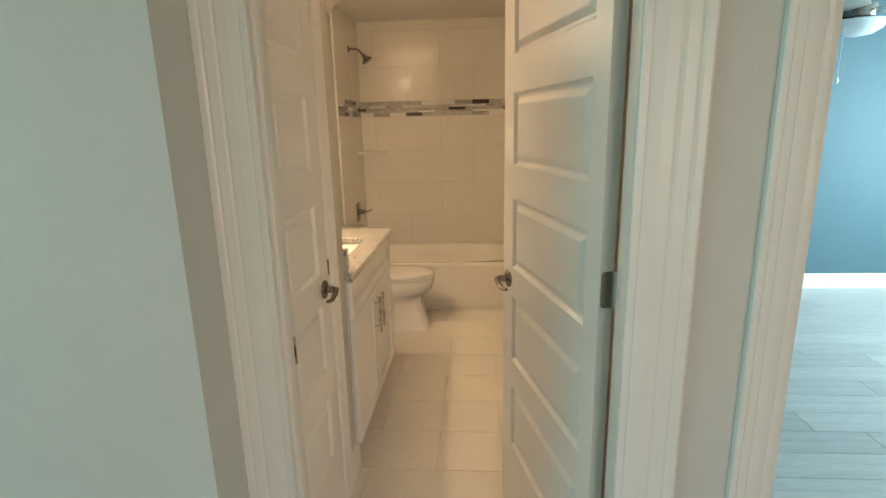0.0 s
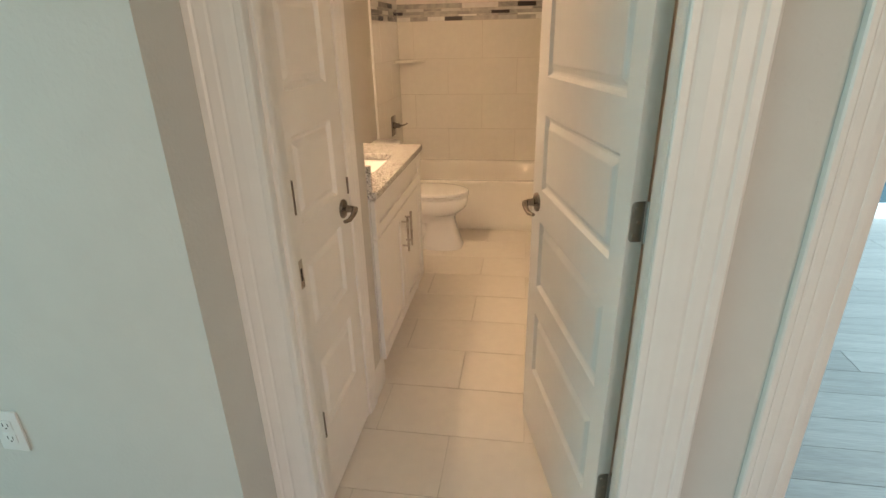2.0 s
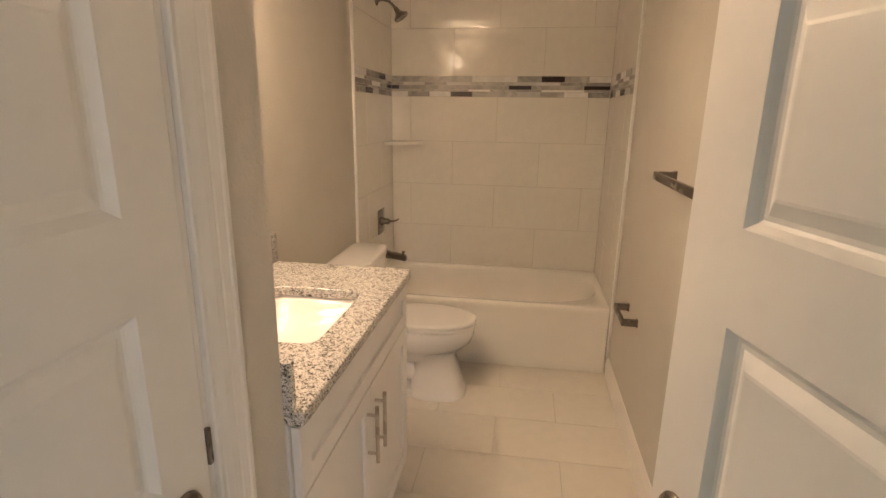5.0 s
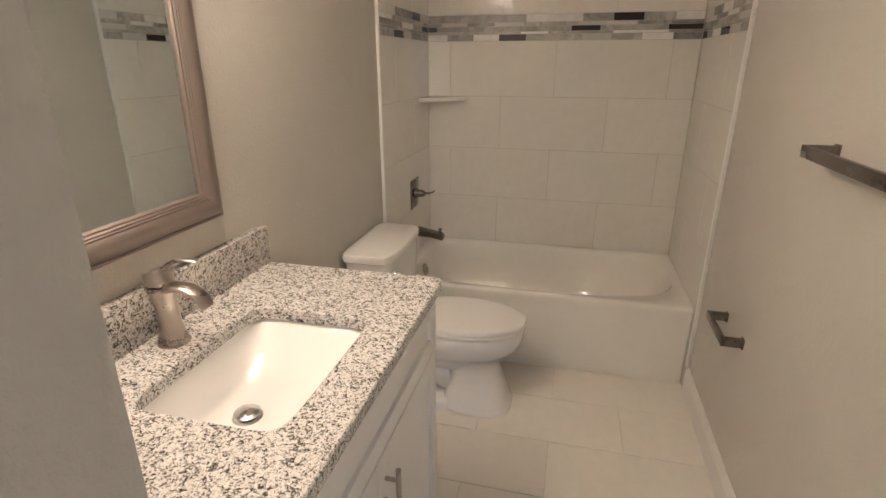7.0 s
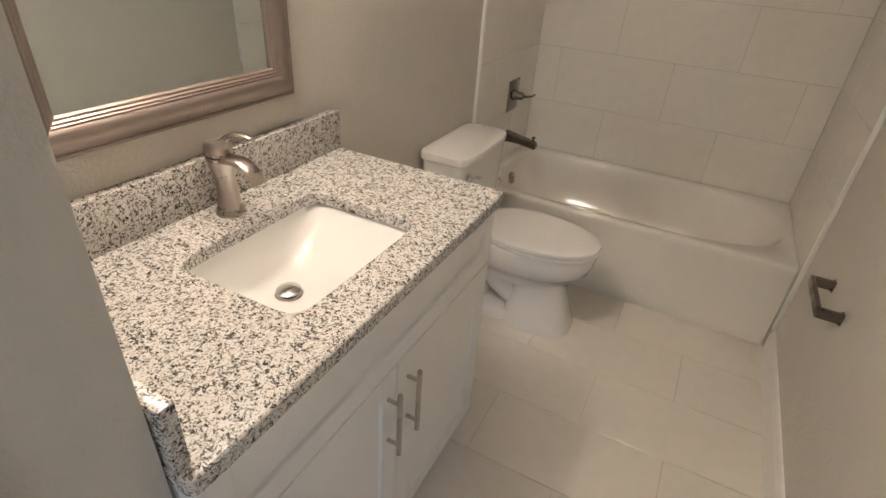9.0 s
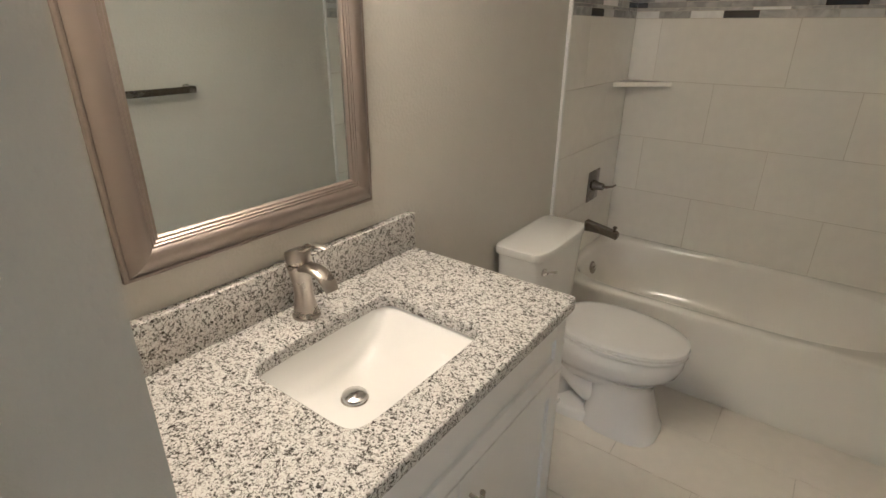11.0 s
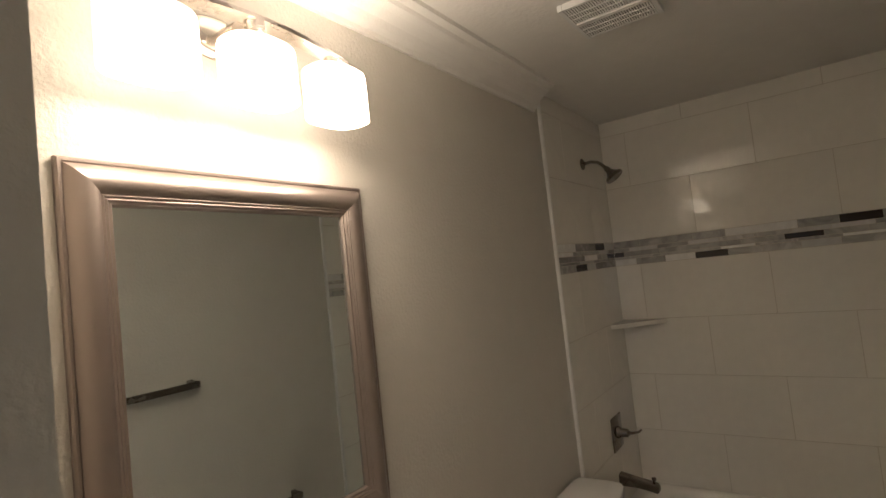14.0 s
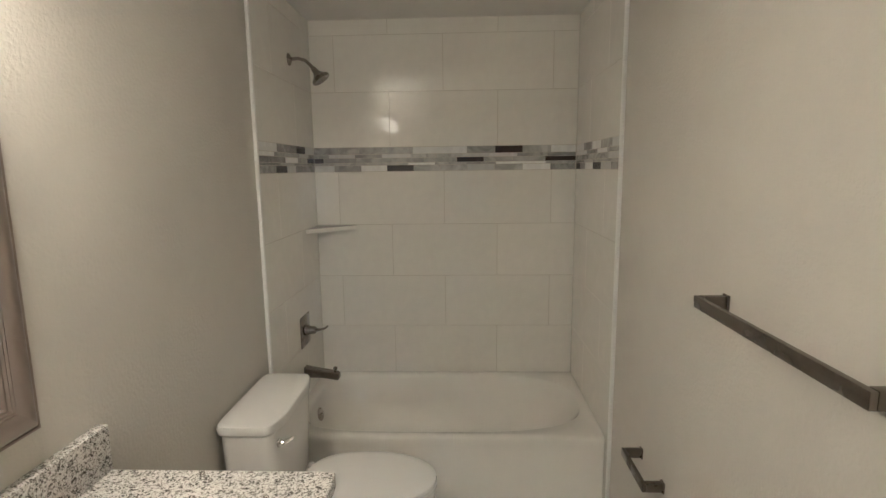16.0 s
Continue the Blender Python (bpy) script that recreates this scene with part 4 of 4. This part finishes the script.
for k in range(5):
    a = 2 * math.pi * k / 5 + 0.3
    box("blade", (0.12, -0.065, -0.004), (0.62, 0.065, 0.004), PLANK, fan, 0.003, 2, pose(FX, FYY, CEIL - 0.13 - DROP, 0, 0, math.degrees(a)) @ pose(0, 0, 0, 10, 0, 0))
tube("pull_chain", [(FX - 0.05, FYY - 0.05, CEIL - 0.19 - DROP), (FX - 0.13, FYY - 0.10, CEIL - 0.25 - DROP), (FX - 0.13, FYY - 0.10, CEIL - 0.52 - DROP)], 0.0018, PLASTIC, fan, 6)
lathe("chain_knob", [(0.003, 0), (0.009, -0.015), (0.010, -0.03), (0.004, -0.042)], PLASTIC, Matrix.Translation((FX - 0.13, FYY - 0.10, CEIL - 0.52 - DROP)), fan, 12)

# ---- wall tiles ----
G = 0.0022
surround = {}
for nm, lo, hi, lab in (("surround_north", (0.012, 0.0025, 0.40), (WALL_E - 0.010, 0.0095, CEIL), "ivory tiled wall over the tub with a mosaic band"),
                        ("surround_west", (0.0005, TRIM_Y + 0.008, 0.0), (0.0095, 0.0095, CEIL), "ivory tiled wall with shower fittings"),
                        ("surround_east", (WALL_E - 0.0075, TRIM_Y + 0.008, 0.0), (WALL_E - 0.0005, 0.0095, CEIL), "ivory tiled end wall of the tub")):
    surround[nm] = structure(box(nm, lo, hi, GROUT), lab, "tiled wall")
MZ, MT, TH = 1.627, 1.765, 0.308
ROWS = [(0.085 + 0.0, MZ - 4 * TH, 0), (MZ - 4 * TH, MZ - 3 * TH, 1), (MZ - 3 * TH, MZ - 2 * TH, 0), (MZ - 2 * TH, MZ - TH, 1), (MZ - TH, MZ, 0),
        (MT, MT + TH, 1), (MT + TH, MT + 2 * TH, 0), (MT + 2 * TH, CEIL, 1)]
tile_mesh = {}


def piece(name, size, mat, at, parent, bev):
    """A slab of the given size, its mesh shared by all of one size, with softened edges."""
    key = (name, mat.name, *[round(s, 4) for s in size])
    if key not in tile_mesh:
        bm = bmesh.new()
        add_box(bm, [-s / 2 for s in size], [s / 2 for s in size])
        bmesh.ops.bevel(bm, geom=list(bm.edges), offset=bev, segments=1, affect='EDGES')
        me = bpy.data.meshes.new(name)
        bm.to_mesh(me)
        bm.free()
        me.materials.append(mat)
        tile_mesh[key] = me
    ob = new(name, tile_mesh[key])
    ob.location = at
    ob.parent = parent
    return ob


def spans(a, b, first, step):
    cuts = [a] + [first + k * step for k in range(-12, 13) if a + 0.02 < first + k * step < b - 0.02] + [b]
    return list(zip(cuts, cuts[1:]))


def lay(wall, u0, u1, place, first, rows):
    for z0, z1, odd in rows:
        for a, b in spans(u0, u1, first[odd], 2 * TH):
            size, at = place((a + b) / 2, (z0 + z1) / 2, b - a - G, z1 - z0 - G)
            piece("tile", size, WALL_TILE, at, wall, 0.0008)


north = lambda u, z, du, dz: ((du, 0.008, dz), (u, 0.004, z))
west = lambda u, z, du, dz: ((0.008, du, dz), (0.008, u, z))
east = lambda u, z, du, dz: ((0.008, du, dz), (WALL_E - 0.006, u, z))
lay(surround["surround_north"], 0.012, WALL_E - 0.010, north, (0.766, 0.457), ROWS)
lay(surround["surround_west"], TRIM_Y + 0.008, 0.0, west, (-0.61, -0.305), ROWS)
lay(surround["surround_east"], TRIM_Y + 0.008, 0.0, east, (-0.61, -0.305), ROWS)

MROWS = [(1.627, 1.662), (1.662, 1.676), (1.676, 1.704), (1.704, 1.725), (1.725, 1.765)]


# g grey, w white, d dark, each with the start of its piece

FIX = {0: [(0.010, 'w'), (0.130, 'g'), (0.285, 'w'), (0.436, 'd'), (0.591, 'g'), (0.745, 'g'), (0.902, 'w'), (1.056, 'g'), (1.217, 'w'), (1.375, 'g')],
       1: [(0.010, 'g'), (0.259, 'g'), (0.559, 'w'), (0.714, 'g'), (0.891, 'g'), (1.064, 'w'), (1.348, 'g')],
       2: [(0.010, 'd'), (0.067, 'g'), (0.259, 'g'), (0.464, 'g'), (0.654, 'g'), (0.839, 'd'), (0.996, 'g'), (1.159, 'g'), (1.345, 'd')],
       3: [(0.010, 'g'), (0.098, 'w'), (0.250, 'g'), (0.408, 'w'), (0.556, 'g'), (0.717, 'g'), (0.872, 'w'), (1.026, 'w'), (1.186, 'g'), (1.356, 'g')],
       4: [(0.010, 'g'), (0.157, 'g'), (0.275, 'g'), (0.433, 'g'), (0.588, 'w'), (0.898, 'g'), (1.059, 'd'), (1.217, 'g'), (1.377, 'w')]}
SIDE = {"surround_west": {0: [(-0.825, 'g'), (-0.62, 'd'), (-0.47, 'w'), (-0.34, 'g'), (-0.15, 'g')], 1: [(-0.825, 'g'), (-0.56, 'w'), (-0.36, 'g'), (-0.17, 'g')],
                          2: [(-0.825, 'g'), (-0.68, 'g'), (-0.49, 'w'), (-0.30, 'g'), (-0.13, 'd')], 3: [(-0.825, 'w'), (-0.64, 'g'), (-0.45, 'g'), (-0.27, 'w'), (-0.12, 'g')],
                          4: [(-0.825, 'w'), (-0.60, 'g'), (-0.44, 'g'), (-0.31, 'd'), (-0.165, 'w')]},
        "surround_east": {0: [(-0.825, 'g'), (-0.70, 'w'), (-0.53, 'd'), (-0.38, 'w'), (-0.22, 'g'), (-0.10, 'd')], 1: [(-0.825, 'g'), (-0.60, 'g'), (-0.38, 'w'), (-0.20, 'g')],
                          2: [(-0.825, 'w'), (-0.66, 'g'), (-0.47, 'g'), (-0.28, 'g'), (-0.12, 'g')], 3: [(-0.825, 'g'), (-0.63, 'w'), (-0.46, 'g'), (-0.25, 'w')],
                          4: [(-0.825, 'w'), (-0.71, 'g'), (-0.52, 'w'), (-0.36, 'g'), (-0.18, 'w')]}}
KIND = {'g': MARBLE_GREY, 'w': MARBLE_WHITE, 'd': DARK_GLASS}
for r, (z0, z1) in enumerate(MROWS):
    starts = FIX[r]
    end = WALL_E - 0.012
    for (a, k), b in zip(starts, [s for s, q in starts[1:]] + [end]):
        a = max(a, 0.012)
        if b - a < 0.012:
            continue
        size, at = north((a + b) / 2, (z0 + z1) / 2, b - a - 0.002, z1 - z0 - 0.002)
        piece("mosaic_tile", size, KIND[k], at, surround["surround_north"], 0.0006)
    for wall, put in (("surround_west", west), ("surround_east", east)):
        starts = SIDE[wall][r]
        for (u, k), b in zip(starts, [q[0] for q in starts[1:]] + [-0.002]):
            size, at = put((u + b) / 2, (z0 + z1) / 2, b - u - 0.002, z1 - z0 - 0.002)
            piece("mosaic_tile", size, KIND[k], at, surround[wall], 0.0006)

# ---- floor tiles ----
for k in range(-1, 13):
    y0 = -3.515 + 0.307 * k
    y1 = min(y0 + 0.307, 0.0)
    y0 = max(y0, -3.80)
    if y1 - y0 < 0.02:
        continue
    for a, b in spans(0.0, WALL_E, 0.900 if k % 2 == 0 else 1.203, 0.614):
        piece("floor_tile", (b - a - 0.0022, y1 - y0 - 0.0022, 0.010), FLOOR_TILE, ((a + b) / 2, (y0 + y1) / 2, -0.005), floor, 0.0008)

# ---- planks ----
pr = random.Random(9)


def planks(x0, x1, y0, y1):
    y = y0
    while y < y1 - 0.01:
        yb = min(y + 0.180, y1)
        x = x0 - pr.random() * 1.2
        while x < x1:
            a, b = max(x, x0), min(x + 1.22, x1)
            if b - a > 0.02:
                piece("plank", (b - a - 0.002, yb - y - 0.002, 0.008), PLANK, ((a + b) / 2, (y + yb) / 2, -0.004), floor_hall, 0.001)
            x += 1.22
        y = yb


planks(1.66, 6.0, -3.80, -0.20)
planks(-2.5, 3.6, -7.0, -3.80)
